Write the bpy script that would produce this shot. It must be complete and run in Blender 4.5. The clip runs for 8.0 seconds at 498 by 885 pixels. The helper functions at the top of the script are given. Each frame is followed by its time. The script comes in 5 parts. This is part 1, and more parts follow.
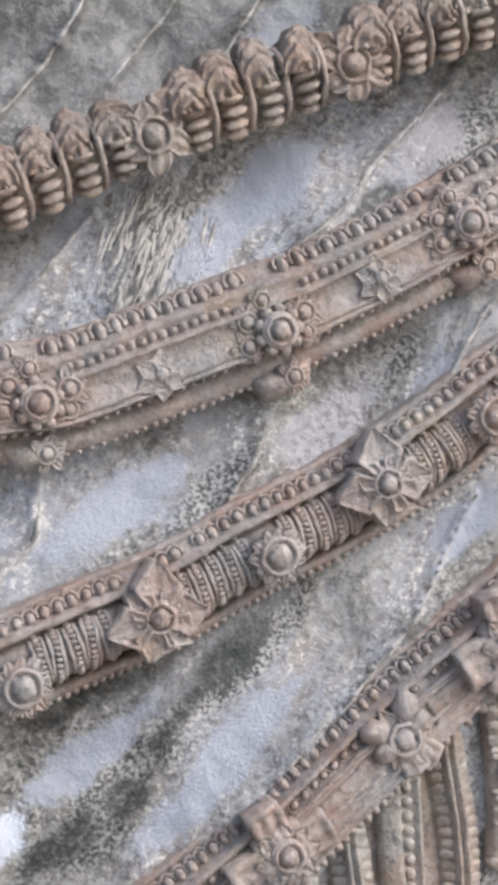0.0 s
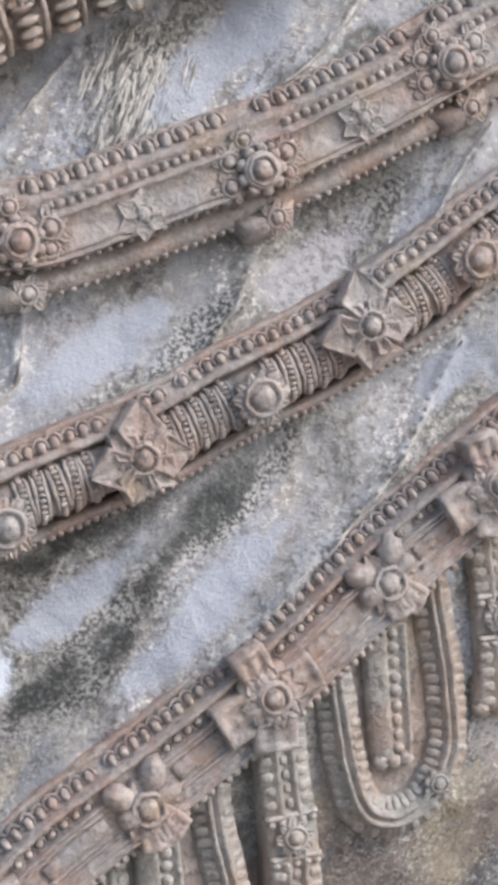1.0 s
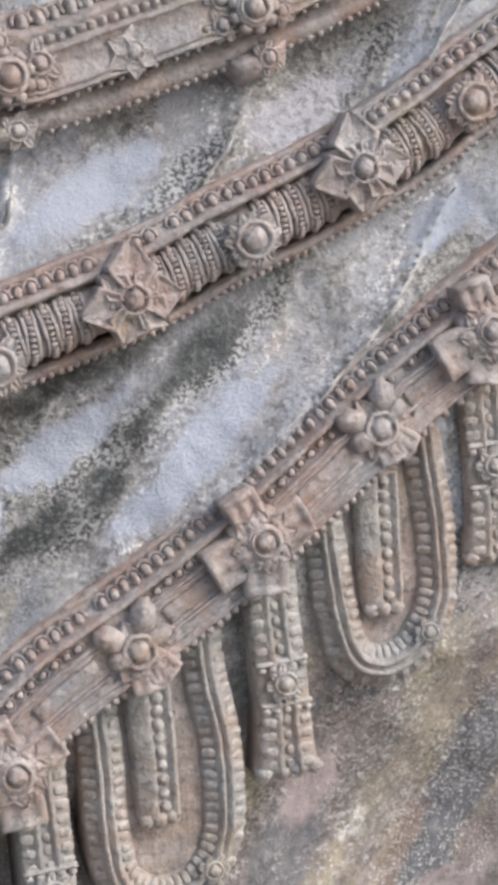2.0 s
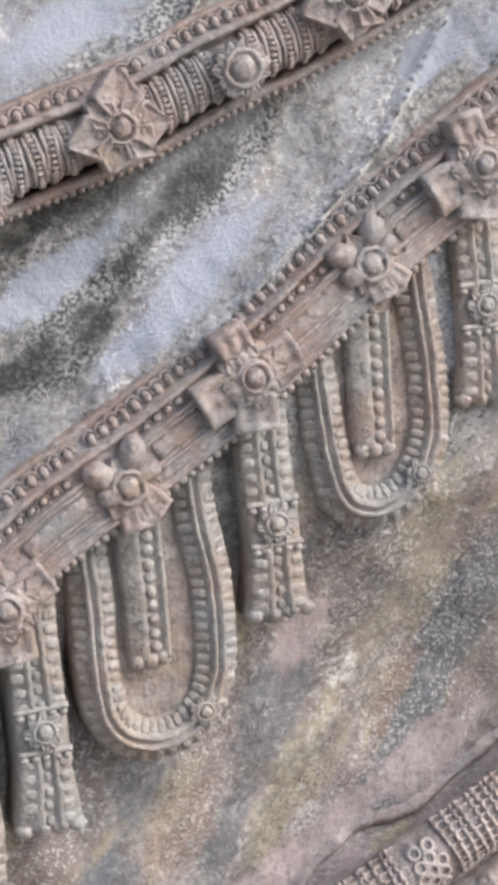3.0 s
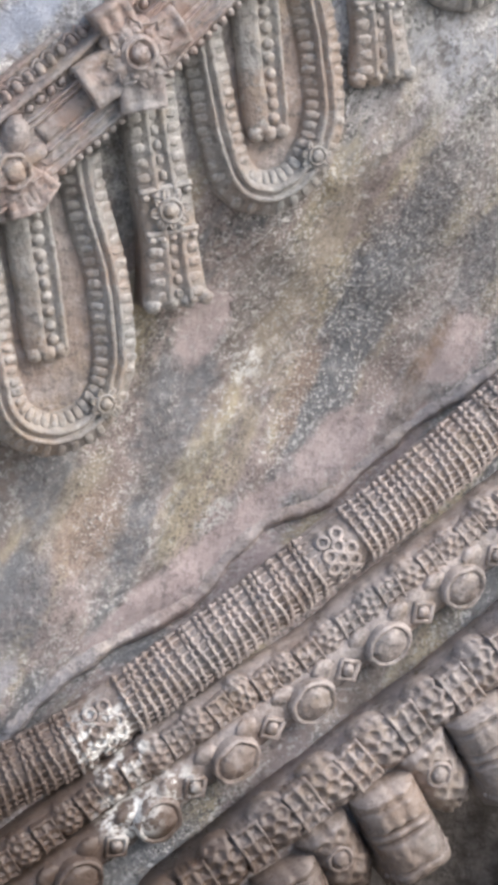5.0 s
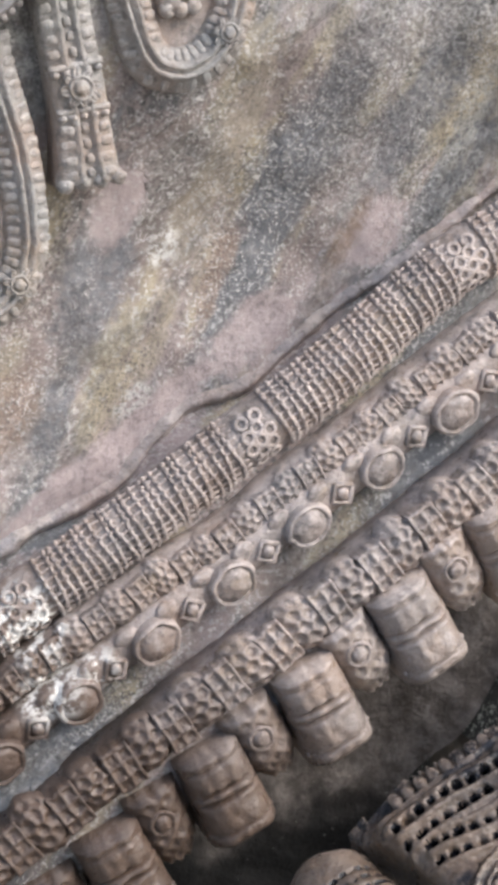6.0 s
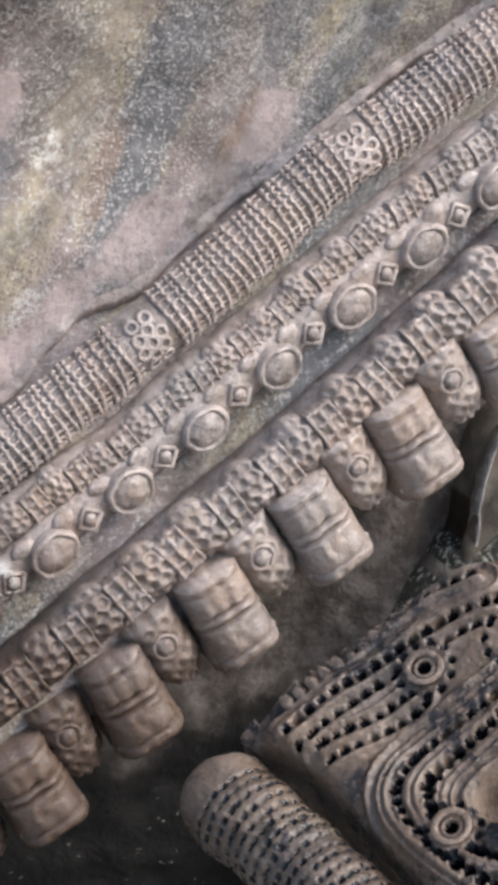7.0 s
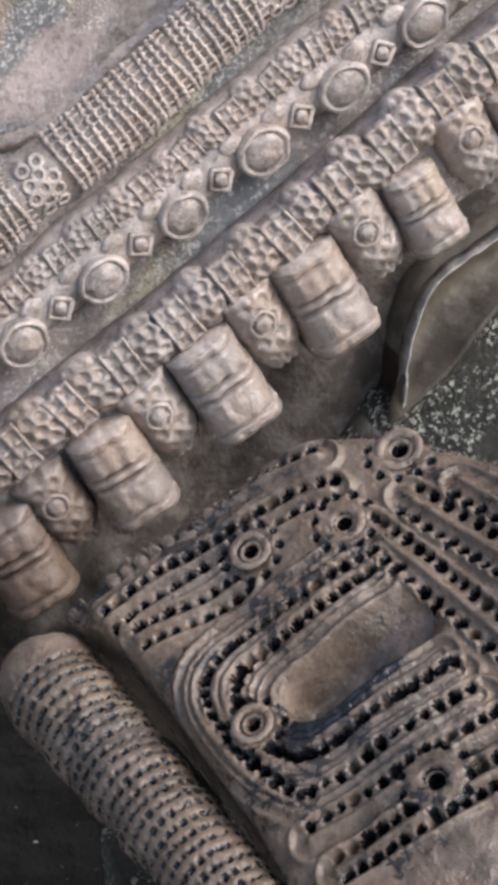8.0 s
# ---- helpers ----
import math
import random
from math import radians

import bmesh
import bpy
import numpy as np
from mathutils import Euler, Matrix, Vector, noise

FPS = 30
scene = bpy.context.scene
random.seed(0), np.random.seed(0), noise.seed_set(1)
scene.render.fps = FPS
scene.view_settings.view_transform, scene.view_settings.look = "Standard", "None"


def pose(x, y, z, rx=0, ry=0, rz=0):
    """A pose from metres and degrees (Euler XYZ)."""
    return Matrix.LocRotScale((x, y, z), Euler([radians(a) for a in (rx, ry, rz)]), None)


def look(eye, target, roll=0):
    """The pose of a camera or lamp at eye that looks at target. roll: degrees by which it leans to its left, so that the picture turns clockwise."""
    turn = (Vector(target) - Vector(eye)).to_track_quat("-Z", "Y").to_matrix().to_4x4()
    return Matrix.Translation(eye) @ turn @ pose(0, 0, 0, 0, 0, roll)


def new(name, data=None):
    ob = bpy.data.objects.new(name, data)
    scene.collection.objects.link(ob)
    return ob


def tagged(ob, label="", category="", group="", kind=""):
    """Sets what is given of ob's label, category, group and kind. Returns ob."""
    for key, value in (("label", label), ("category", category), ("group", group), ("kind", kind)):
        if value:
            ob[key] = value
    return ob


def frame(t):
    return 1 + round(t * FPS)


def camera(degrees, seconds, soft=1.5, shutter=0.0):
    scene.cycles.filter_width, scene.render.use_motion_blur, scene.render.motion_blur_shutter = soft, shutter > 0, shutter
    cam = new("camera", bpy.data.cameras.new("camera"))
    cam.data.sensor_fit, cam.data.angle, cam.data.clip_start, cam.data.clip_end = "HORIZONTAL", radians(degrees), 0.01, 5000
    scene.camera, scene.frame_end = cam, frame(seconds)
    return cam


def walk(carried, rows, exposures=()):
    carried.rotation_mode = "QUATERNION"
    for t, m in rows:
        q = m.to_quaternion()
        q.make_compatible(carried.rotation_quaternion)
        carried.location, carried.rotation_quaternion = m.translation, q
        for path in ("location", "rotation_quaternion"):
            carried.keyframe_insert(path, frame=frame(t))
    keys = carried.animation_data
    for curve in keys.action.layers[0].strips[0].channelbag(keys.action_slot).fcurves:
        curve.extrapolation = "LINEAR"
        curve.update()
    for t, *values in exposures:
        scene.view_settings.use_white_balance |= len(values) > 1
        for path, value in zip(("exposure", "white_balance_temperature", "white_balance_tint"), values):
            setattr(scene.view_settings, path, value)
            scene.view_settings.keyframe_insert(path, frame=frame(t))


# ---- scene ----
cam = camera(14.5, 8.0, soft=5.0)
PATH = [
    (0, pose(-0.7373, -1.7133, 1.5756, 87.366, -3.106, -17.368)),
    (0.5, pose(-0.7344, -1.7076, 1.5323, 86.125, -2.922, -17.425)),
    (1, pose(-0.7161, -1.7196, 1.4891, 85.534, -2.718, -17.310)),
    (1.5, pose(-0.7128, -1.7253, 1.4517, 84.741, -2.843, -17.388)),
    (2.8, pose(-0.7110, -1.7138, 1.3395, 81.657, -2.830, -17.886)),
    (3, pose(-0.7050, -1.7181, 1.3212, 81.442, -2.654, -17.827)),
    (3.5, pose(-0.6909, -1.7261, 1.2869, 79.965, -2.034, -17.923)),
    (4, pose(-0.6775, -1.7271, 1.2581, 78.691, -1.580, -18.367)),
    (4.5, pose(-0.6623, -1.7278, 1.2304, 77.260, -1.212, -18.767)),
    (6, pose(-0.6079, -1.7560, 1.1553, 73.942, -0.616, -20.718)),
    (6.5, pose(-0.5814, -1.7661, 1.1364, 73.145, -0.450, -21.377)),
    (7, pose(-0.5282, -1.7499, 1.1251, 71.624, 1.271, -22.286)),
    (7.5, pose(-0.4261, -1.7293, 1.1284, 69.177, 1.894, -21.639)),
    (8, pose(-0.2554, -1.7333, 1.1241, 66.243, 1.778, -17.417)),
]
EXPOSURE = [(0, 0.64), (4.5, 0.67), (6.5, 0.74), (8, 0.76)]
walk(cam, PATH, EXPOSURE)

# ---- daylight: bright overcast sky, soft sun high on the right ----
SUN_EL, SUN_AZ = radians(42), radians(134)
world = bpy.data.worlds.new("sky")
scene.world = world
world.use_nodes = True
wn = world.node_tree.nodes
sky = wn.new("ShaderNodeTexSky")
sky.sky_type, sky.sun_disc, sky.sun_elevation, sky.sun_rotation = "NISHITA", False, SUN_EL, SUN_AZ
sky.air_density, sky.dust_density = 1.0, 3.0
wn["Background"].inputs["Strength"].default_value = 0.15
world.node_tree.links.new(sky.outputs[0], wn["Background"].inputs["Color"])
sun = new("sun", bpy.data.lights.new("sun", "SUN"))
sun.data.energy, sun.data.angle, sun.data.color = 1.5, radians(32), (1.0, 0.985, 0.985)
sun_dir = Vector((math.sin(SUN_AZ) * math.cos(SUN_EL), math.cos(SUN_AZ) * math.cos(SUN_EL), math.sin(SUN_EL)))
sun.matrix_world = look(sun_dir * 20, (0, 0, 0))


# ---- materials ----
class Graph:
    """A short way to write node trees."""

    def __init__(self, name):
        self.mat = bpy.data.materials.new(name)
        self.mat.use_nodes = True
        self.tree = self.mat.node_tree
        self.bsdf = self.tree.nodes["Principled BSDF"]
        self.pos = self.node("ShaderNodeNewGeometry").outputs["Position"]

    def node(self, kind):
        return self.tree.nodes.new(kind)

    def link(self, a, b):
        self.tree.links.new(a, b)

    def put(self, socket, value):
        if isinstance(value, bpy.types.NodeSocket):
            self.link(value, socket)
        else:
            socket.default_value = value

    def mapped(self, rot=(0, 0, 0), scale=(1, 1, 1)):
        m = self.node("ShaderNodeMapping")
        m.inputs["Rotation"].default_value = [radians(a) for a in rot]
        m.inputs["Scale"].default_value = scale
        self.link(self.pos, m.inputs["Vector"])
        return m.outputs[0]

    def slanted(self, angle, along, across):
        """The position, stretched along a slant of that many degrees on the relief."""
        m = self.node("ShaderNodeMapping")
        m.vector_type = "TEXTURE"
        m.inputs["Rotation"].default_value = (0, -radians(angle), 0)
        m.inputs["Scale"].default_value = (along, 1.0, across)
        self.link(self.pos, m.inputs["Vector"])
        return m.outputs[0]

    def noise(self, scale, detail=3.0, rough=0.55, vec=None, lo=0.0, hi=1.0, warp=0.0):
        n = self.node("ShaderNodeTexNoise")
        n.inputs["Scale"].default_value, n.inputs["Detail"].default_value = scale, detail
        n.inputs["Roughness"].default_value, n.inputs["Distortion"].default_value = rough, warp
        self.link(vec or self.pos, n.inputs["Vector"])
        return self.span(n.outputs[0], lo, hi) if (lo, hi) != (0.0, 1.0) else n.outputs[0]

    def cells(self, scale, vec=None, feature="F1", lo=0.0, hi=1.0):
        n = self.node("ShaderNodeTexVoronoi")
        n.feature = feature
        n.inputs["Scale"].default_value = scale
        self.link(vec or self.pos, n.inputs["Vector"])
        return self.span(n.outputs["Distance"], lo, hi)

    def span(self, value, lo, hi, to_lo=0.0, to_hi=1.0):
        r = self.node("ShaderNodeMapRange")
        r.interpolation_type = "SMOOTHSTEP"
        self.put(r.inputs["Value"], value)
        for key, v in zip(("From Min", "From Max", "To Min", "To Max"), (lo, hi, to_lo, to_hi)):
            self.put(r.inputs[key], v)
        return r.outputs[0]

    def math(self, op, a, b=0.0):
        m = self.node("ShaderNodeMath")
        m.operation = op
        self.put(m.inputs[0], a)
        self.put(m.inputs[1], b)
        return m.outputs[0]

    def mix(self, f, a, b):
        m = self.node("ShaderNodeMix")
        m.data_type = "RGBA"
        self.put(m.inputs[0], f)
        self.put(m.inputs[6], a if isinstance(a, bpy.types.NodeSocket) else (*a, 1))
        self.put(m.inputs[7], b if isinstance(b, bpy.types.NodeSocket) else (*b, 1))
        return m.outputs[2]

    def bump(self, height, depth, strength=1.0, under=None):
        b = self.node("ShaderNodeBump")
        b.inputs["Strength"].default_value, b.inputs["Distance"].default_value = strength, depth
        self.link(height, b.inputs["Height"])
        if under:
            self.link(under, b.inputs["Normal"])
        return b.outputs[0]

    def blot(self, x, z, angle, along, across):
        """A ragged oval patch of colour on the relief, 1 inside and 0 outside."""
        m = self.node("ShaderNodeMapping")
        m.vector_type = "TEXTURE"
        m.inputs["Location"].default_value = (x, 0, z)
        m.inputs["Rotation"].default_value = (0, -radians(angle), 0)
        m.inputs["Scale"].default_value = (along, 9.0, across)
        self.link(self.pos, m.inputs["Vector"])
        d = self.node("ShaderNodeVectorMath")
        d.operation = "LENGTH"
        self.link(m.outputs[0], d.inputs[0])
        return self.span(self.math("ADD", d.outputs["Value"], self.math("MULTIPLY", self.ragged, 2.2)), 2.22, 1.68)

    def axis(self, n):
        s = self.node("ShaderNodeSeparateXYZ")
        self.link(self.pos, s.inputs[0])
        return s.outputs[n]

    def finish(self, colour, rough, normal=None, spec=0.5):
        self.put(self.bsdf.inputs["Base Color"], colour)
        self.put(self.bsdf.inputs["Roughness"], rough)
        self.bsdf.inputs["Specular IOR Level"].default_value = spec
        if normal:
            self.link(normal, self.bsdf.inputs["Normal"])
        return self.mat


# stains, painted shade and sheen of the bare stone: kind, place in x and z, slant, half length and half width
VALLEY_STAINS_AND_LIGHT = [
    ("coarse", -0.290, 1.170, 49, 0.190, 0.036),
    ("coarse", -0.165, 1.305, 46, 0.130, 0.034),
    # next three: shade under BAND_B painted in, over stone that is also stained
    ("slate", -0.215, 1.290, 42, 0.150, 0.032),
    ("dark", -0.187, 1.292, 45, 0.060, 0.020),
    ("dark", -0.300, 1.268, 32, 0.100, 0.022),
    ("dark", -0.287, 1.155, 50, 0.030, 0.020),
    ("dark", -0.345, 1.112, 48, 0.050, 0.020),
    ("dark", -0.243, 1.226, 50, 0.050, 0.016),
    # sky sheen on smooth bluish stone, put in as colour
    ("blue", -0.330, 1.186, 38, 0.105, 0.024),
    ("blue", -0.190, 1.202, 50, 0.120, 0.025),
    ("sky_glint", -0.402, 1.122, 42, 0.046, 0.026),
    ("fibre", -0.297, 1.658, 62, 0.078, 0.052),
    ("coarse", -0.225, 1.445, 46, 0.060, 0.020),
    ("coarse", -0.045, 1.572, 48, 0.060, 0.018),
    ("coarse", 0.010, 1.800, 46, 0.070, 0.025),
    ("blue", -0.300, 1.430, 36, 0.090, 0.028),
    ("violet", -0.105, 1.518, 45, 0.066, 0.031),
    ("blue", 0.041, 1.419, 50, 0.056, 0.020),
    ("blue", -0.180, 1.737, 45, 0.061, 0.031),
    ("blue", -0.238, 1.675, 45, 0.056, 0.026),
    ("violet", -0.029, 1.787, 45, 0.056, 0.026),
    ("dark", -0.083, 1.713, 45, 0.041, 0.015),
    ("dark", -0.375, 1.854, 50, 0.077, 0.036),
    ("blue", -0.172, 1.885, 50, 0.061, 0.031),
]
LOWER_STAINS = [
    ("slate", 0.162, 0.917, 62, 0.120, 0.045),
    ("slate", -0.066, 0.762, 67, 0.085, 0.042),
    ("slate", -0.254, 0.560, 50, 0.080, 0.046),
    ("slate", -0.200, 0.700, 70, 0.075, 0.040),
    ("slate", 0.276, 0.930, 62, 0.100, 0.042),
    ("slate", -0.110, 0.635, 70, 0.060, 0.020),
    ("ochre", 0.060, 0.875, 66, 0.125, 0.026),
    ("ochre", -0.168, 0.676, 60, 0.055, 0.024),
    ("ochre", 0.000, 0.700, 66, 0.055, 0.013),
    ("white", 0.006, 0.796, 60, 0.023, 0.019),
    ("white", -0.029, 0.636, 40, 0.030, 0.014),
    ("pink", 0.100, 0.698, 38, 0.062, 0.034),
    ("pink", 0.240, 0.800, 36, 0.060, 0.032),
    ("pink", -0.100, 0.550, 31, 0.085, 0.024),
    ("pink", 0.020, 0.635, 36, 0.055, 0.018),
    ("pink", -0.045, 0.843, 60, 0.046, 0.026),
    ("rust", 0.066, 0.757, 70, 0.062, 0.015),
    ("rust", -0.161, 0.639, 60, 0.066, 0.030),
    ("rust", 0.205, 0.790, 65, 0.060, 0.014),
    ("violet", -0.277, 0.476, 40, 0.050, 0.018),
    ("pink", -0.040, 0.592, 34, 0.060, 0.020),
    ("grain", 0.341, 0.919, 70, 0.077, 0.020),
]
# Blue takes in some sky sheen; the palest bluish colour is a painted sky highlight.
STAIN_AND_LIGHT_COLOURS = dict(sky_glint=(0.60, 0.65, 0.74), dark=(0.035, 0.042, 0.042), blue=(0.36, 0.39, 0.46), grain=(0.45, 0.44, 0.40), violet=(0.32, 0.315, 0.345), slate=(0.17, 0.175, 0.19), ochre=(0.33, 0.285, 0.225), white=(0.66, 0.65, 0.62), pink=(0.43, 0.355, 0.345), rust=(0.28, 0.208, 0.165))


def bare_stone():
    """Dense grey soapstone: smooth bluish patches, coarse pitted and lichen-speckled ones, brown staining low down."""
    g = Graph("bare_stone")
    streak = g.slanted(46, 1.7, 0.7)
    fall = g.slanted(66, 2.2, 0.65)
    patch_raw = g.noise(7.5, 3, 0.55, streak, 0.0, 1.0, 0.9)
    patch = g.span(patch_raw, 0.46, 0.64)
    hue = g.noise(4.6, 3, 0.55, streak, 0.38, 0.62)
    low = g.span(g.math("ADD", g.axis(2), g.math("MULTIPLY", g.noise(5, 3), 0.35)), 1.33, 1.1)
    smooth = g.mix(hue, (0.30, 0.297, 0.297), (0.335, 0.358, 0.415))
    smooth = g.mix(g.noise(20, 5, 0.65, fall, 0.46, 0.7), smooth, (0.30, 0.275, 0.255))
    pink = g.mix(hue, (0.225, 0.182, 0.166), (0.385, 0.32, 0.312))
    pink = g.mix(g.noise(7.5, 5, 0.65, fall, 0.49, 0.60), pink, (0.36, 0.31, 0.225))
    pink = g.mix(g.noise(6.0, 5, 0.65, g.slanted(63, 2.2, 0.7), 0.49, 0.58), pink, (0.155, 0.16, 0.17))
    base = g.mix(low, smooth, pink)
    coarse = g.mix(g.noise(110, 6, 0.75, None, 0.4, 0.6), (0.17, 0.175, 0.175), (0.54, 0.53, 0.49))
    base = g.mix(g.math("MULTIPLY", patch, g.span(low, 0, 1, 0.9, 0.3)), base, coarse)
    flecks = g.math("MULTIPLY", g.noise(150, 4, 0.65, None, 0.53, 0.62), g.noise(10, 4, 0.6, fall, 0.42, 0.56))
    base = g.mix(g.math("MULTIPLY", flecks, g.span(low, 0, 1, 0.85, 0.6)), base, (0.72, 0.70, 0.68))
    dark = g.math("MULTIPLY", g.noise(140, 5, 0.75, None, 0.47, 0.62), g.noise(5.5, 4, 0.6, streak, 0.5, 0.62))
    base = g.mix(g.math("MULTIPLY", dark, 0.9), base, (0.035, 0.04, 0.04))
    base = g.mix(g.math("MULTIPLY", g.noise(34, 5, 0.7, None, 0.54, 0.66), 0.45), base, (0.17, 0.15, 0.13))
    # Low shade painted in: near black below about z 0.27, with pale flecks.
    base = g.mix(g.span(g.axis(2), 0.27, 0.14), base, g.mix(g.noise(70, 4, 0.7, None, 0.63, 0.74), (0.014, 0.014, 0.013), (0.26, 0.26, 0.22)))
    g.ragged = g.noise(16, 6, 0.7)
    speck = g.noise(120, 6, 0.75)
    rest, plain, pale_ok, fibre_mask = 1.0, 1.0, 1.0, 0.0
    grit = g.noise(235, 4, 0.68)
    gritty = g.mix(g.span(grit, 0.45, 0.56), (0.045, 0.047, 0.05), (0.40, 0.398, 0.392))
    strands = g.noise(210, 3, 0.6, g.slanted(70, 5.0, 1.0))
    ribbed = g.mix(g.span(strands, 0.42, 0.54), (0.11, 0.11, 0.108), (0.52, 0.50, 0.47))
    for kind, x, z, angle, along, across in VALLEY_STAINS_AND_LIGHT + LOWER_STAINS:
        mask = g.blot(x, z, angle, along, across)
        if kind in ("coarse", "fibre"):
            base = g.mix(g.math("MULTIPLY", mask, 0.92), base, gritty if kind == "coarse" else ribbed)
            plain = g.math("MULTIPLY", plain, g.span(mask, 0, 1, 1.0, 0.25))
            rest = g.math("MULTIPLY", rest, g.span(mask, 0, 1, 1.0, 0.2))
            if kind == "fibre":
                fibre_mask = g.math("MAXIMUM", fibre_mask, mask)
            continue
        if kind == "dark":
            pale_ok = g.math("MULTIPLY", pale_ok, g.span(mask, 0, 1, 1.0, 0.3))
        if kind in ("dark", "slate", "grain", "ochre", "white", "rust"):
            mask = g.math("MULTIPLY", mask, g.span(speck, 0.45, 0.545, 0.62 if kind in ("slate", "rust", "ochre", "dark") else 0.0, 0.95))
        else:
            plain = g.math("MULTIPLY", plain, g.span(mask, 0, 1, 1.0, 0.12))
            if kind in ("blue", "sky_glint"):
                rest = g.math("MULTIPLY", rest, g.math("SUBTRACT", 1.0, mask))
            mask = g.math("MULTIPLY", mask, 0.9 if kind in ("blue", "sky_glint") else 0.85)
            patch = g.math("MULTIPLY", patch, g.math("SUBTRACT", 1.0, mask))
        base = g.mix(mask, base, STAIN_AND_LIGHT_COLOURS[kind])
    mottle = g.noise(85, 7, 0.78)
    calm = g.span(low, 0, 1, 1.0, 0.62)
    busy = g.math("MULTIPLY", g.span(rest, 0, 1, 0.15, 1.0), calm)
    base = g.mix(g.math("MULTIPLY", g.span(mottle, 0.5, 0.36, 0.0, 0.65), g.math("MULTIPLY", busy, g.span(patch, 0, 1, 0.35, 1.0))), base, (0.115, 0.097, 0.085))
    base = g.mix(g.math("MULTIPLY", g.span(mottle, 0.52, 0.66, 0.0, 0.55), g.math("MULTIPLY", g.math("MULTIPLY", busy, pale_ok), g.span(patch, 0, 1, 0.4, 1.0))), base, (0.49, 0.47, 0.445))
    pits = g.math("MULTIPLY", g.noise(120, 5, 0.7, None, 0.51, 0.58), g.noise(8, 4, 0.65, fall, 0.38, 0.54))
    base = g.mix(g.math("MULTIPLY", g.math("MULTIPLY", pits, busy), 0.6), base, (0.08, 0.07, 0.064))
    chips = g.math("MULTIPLY", g.noise(115, 5, 0.72, g.mapped((20, 40, 10), (1, 1, 1)), 0.55, 0.61), g.noise(7, 4, 0.65, streak, 0.40, 0.54))
    base = g.mix(g.math("MULTIPLY", g.math("MULTIPLY", chips, busy), g.math("MULTIPLY", pale_ok, 0.7)), base, (0.54, 0.535, 0.525))
    upper = g.span(g.math("ADD", g.math("SUBTRACT", g.axis(2), g.math("MULTIPLY", g.axis(0), 0.5)), g.math("MULTIPLY", g.noise(9, 4), 0.12)), 1.96, 2.08)
    base = g.mix(g.math("MULTIPLY", upper, 0.85), base, g.mix(g.noise(60, 5, 0.7, None, 0.42, 0.6), (0.085, 0.09, 0.09), (0.24, 0.24, 0.235)))
    zone = g.noise(9, 4, 0.65, fall, 0.44, 0.58)
    grains = g.math("MULTIPLY", g.noise(300, 3, 0.6, None, 0.56, 0.61), g.math("MULTIPLY", g.math("MULTIPLY", zone, g.math("MAXIMUM", low, g.math("MULTIPLY", patch, 0.8))), plain))
    base = g.mix(g.math("MULTIPLY", grains, 0.75), base, (0.56, 0.53, 0.50))
    specks = g.math("MULTIPLY", g.noise(270, 4, 0.65, g.mapped((50, 20, 70)), 0.54, 0.60), g.math("MULTIPLY", g.math("MULTIPLY", g.noise(8, 4, 0.65, fall, 0.44, 0.58), g.math("MAXIMUM", low, g.math("MULTIPLY", patch, 0.8))), plain))
    base = g.mix(g.math("MULTIPLY", specks, 0.7), base, (0.085, 0.075, 0.072))
    rough = g.span(patch, 0, 1, 0.40, 0.62)
    n = g.bump(g.noise(22, 3, 0.5), 0.006, 0.6)
    n = g.bump(g.math("MULTIPLY", g.math("MULTIPLY", g.noise(95, 6, 0.75), g.span(patch, 0.0, 1.0, 0.2, 1.0)), calm), 0.009, 1.0, n)
    n = g.bump(g.noise(300, 3, 0.6), 0.0016, 0.7, n)
    n = g.bump(g.math("MULTIPLY", strands, fibre_mask), 0.010, 0.9, n)
    return g.finish(base, rough, n, 0.5)


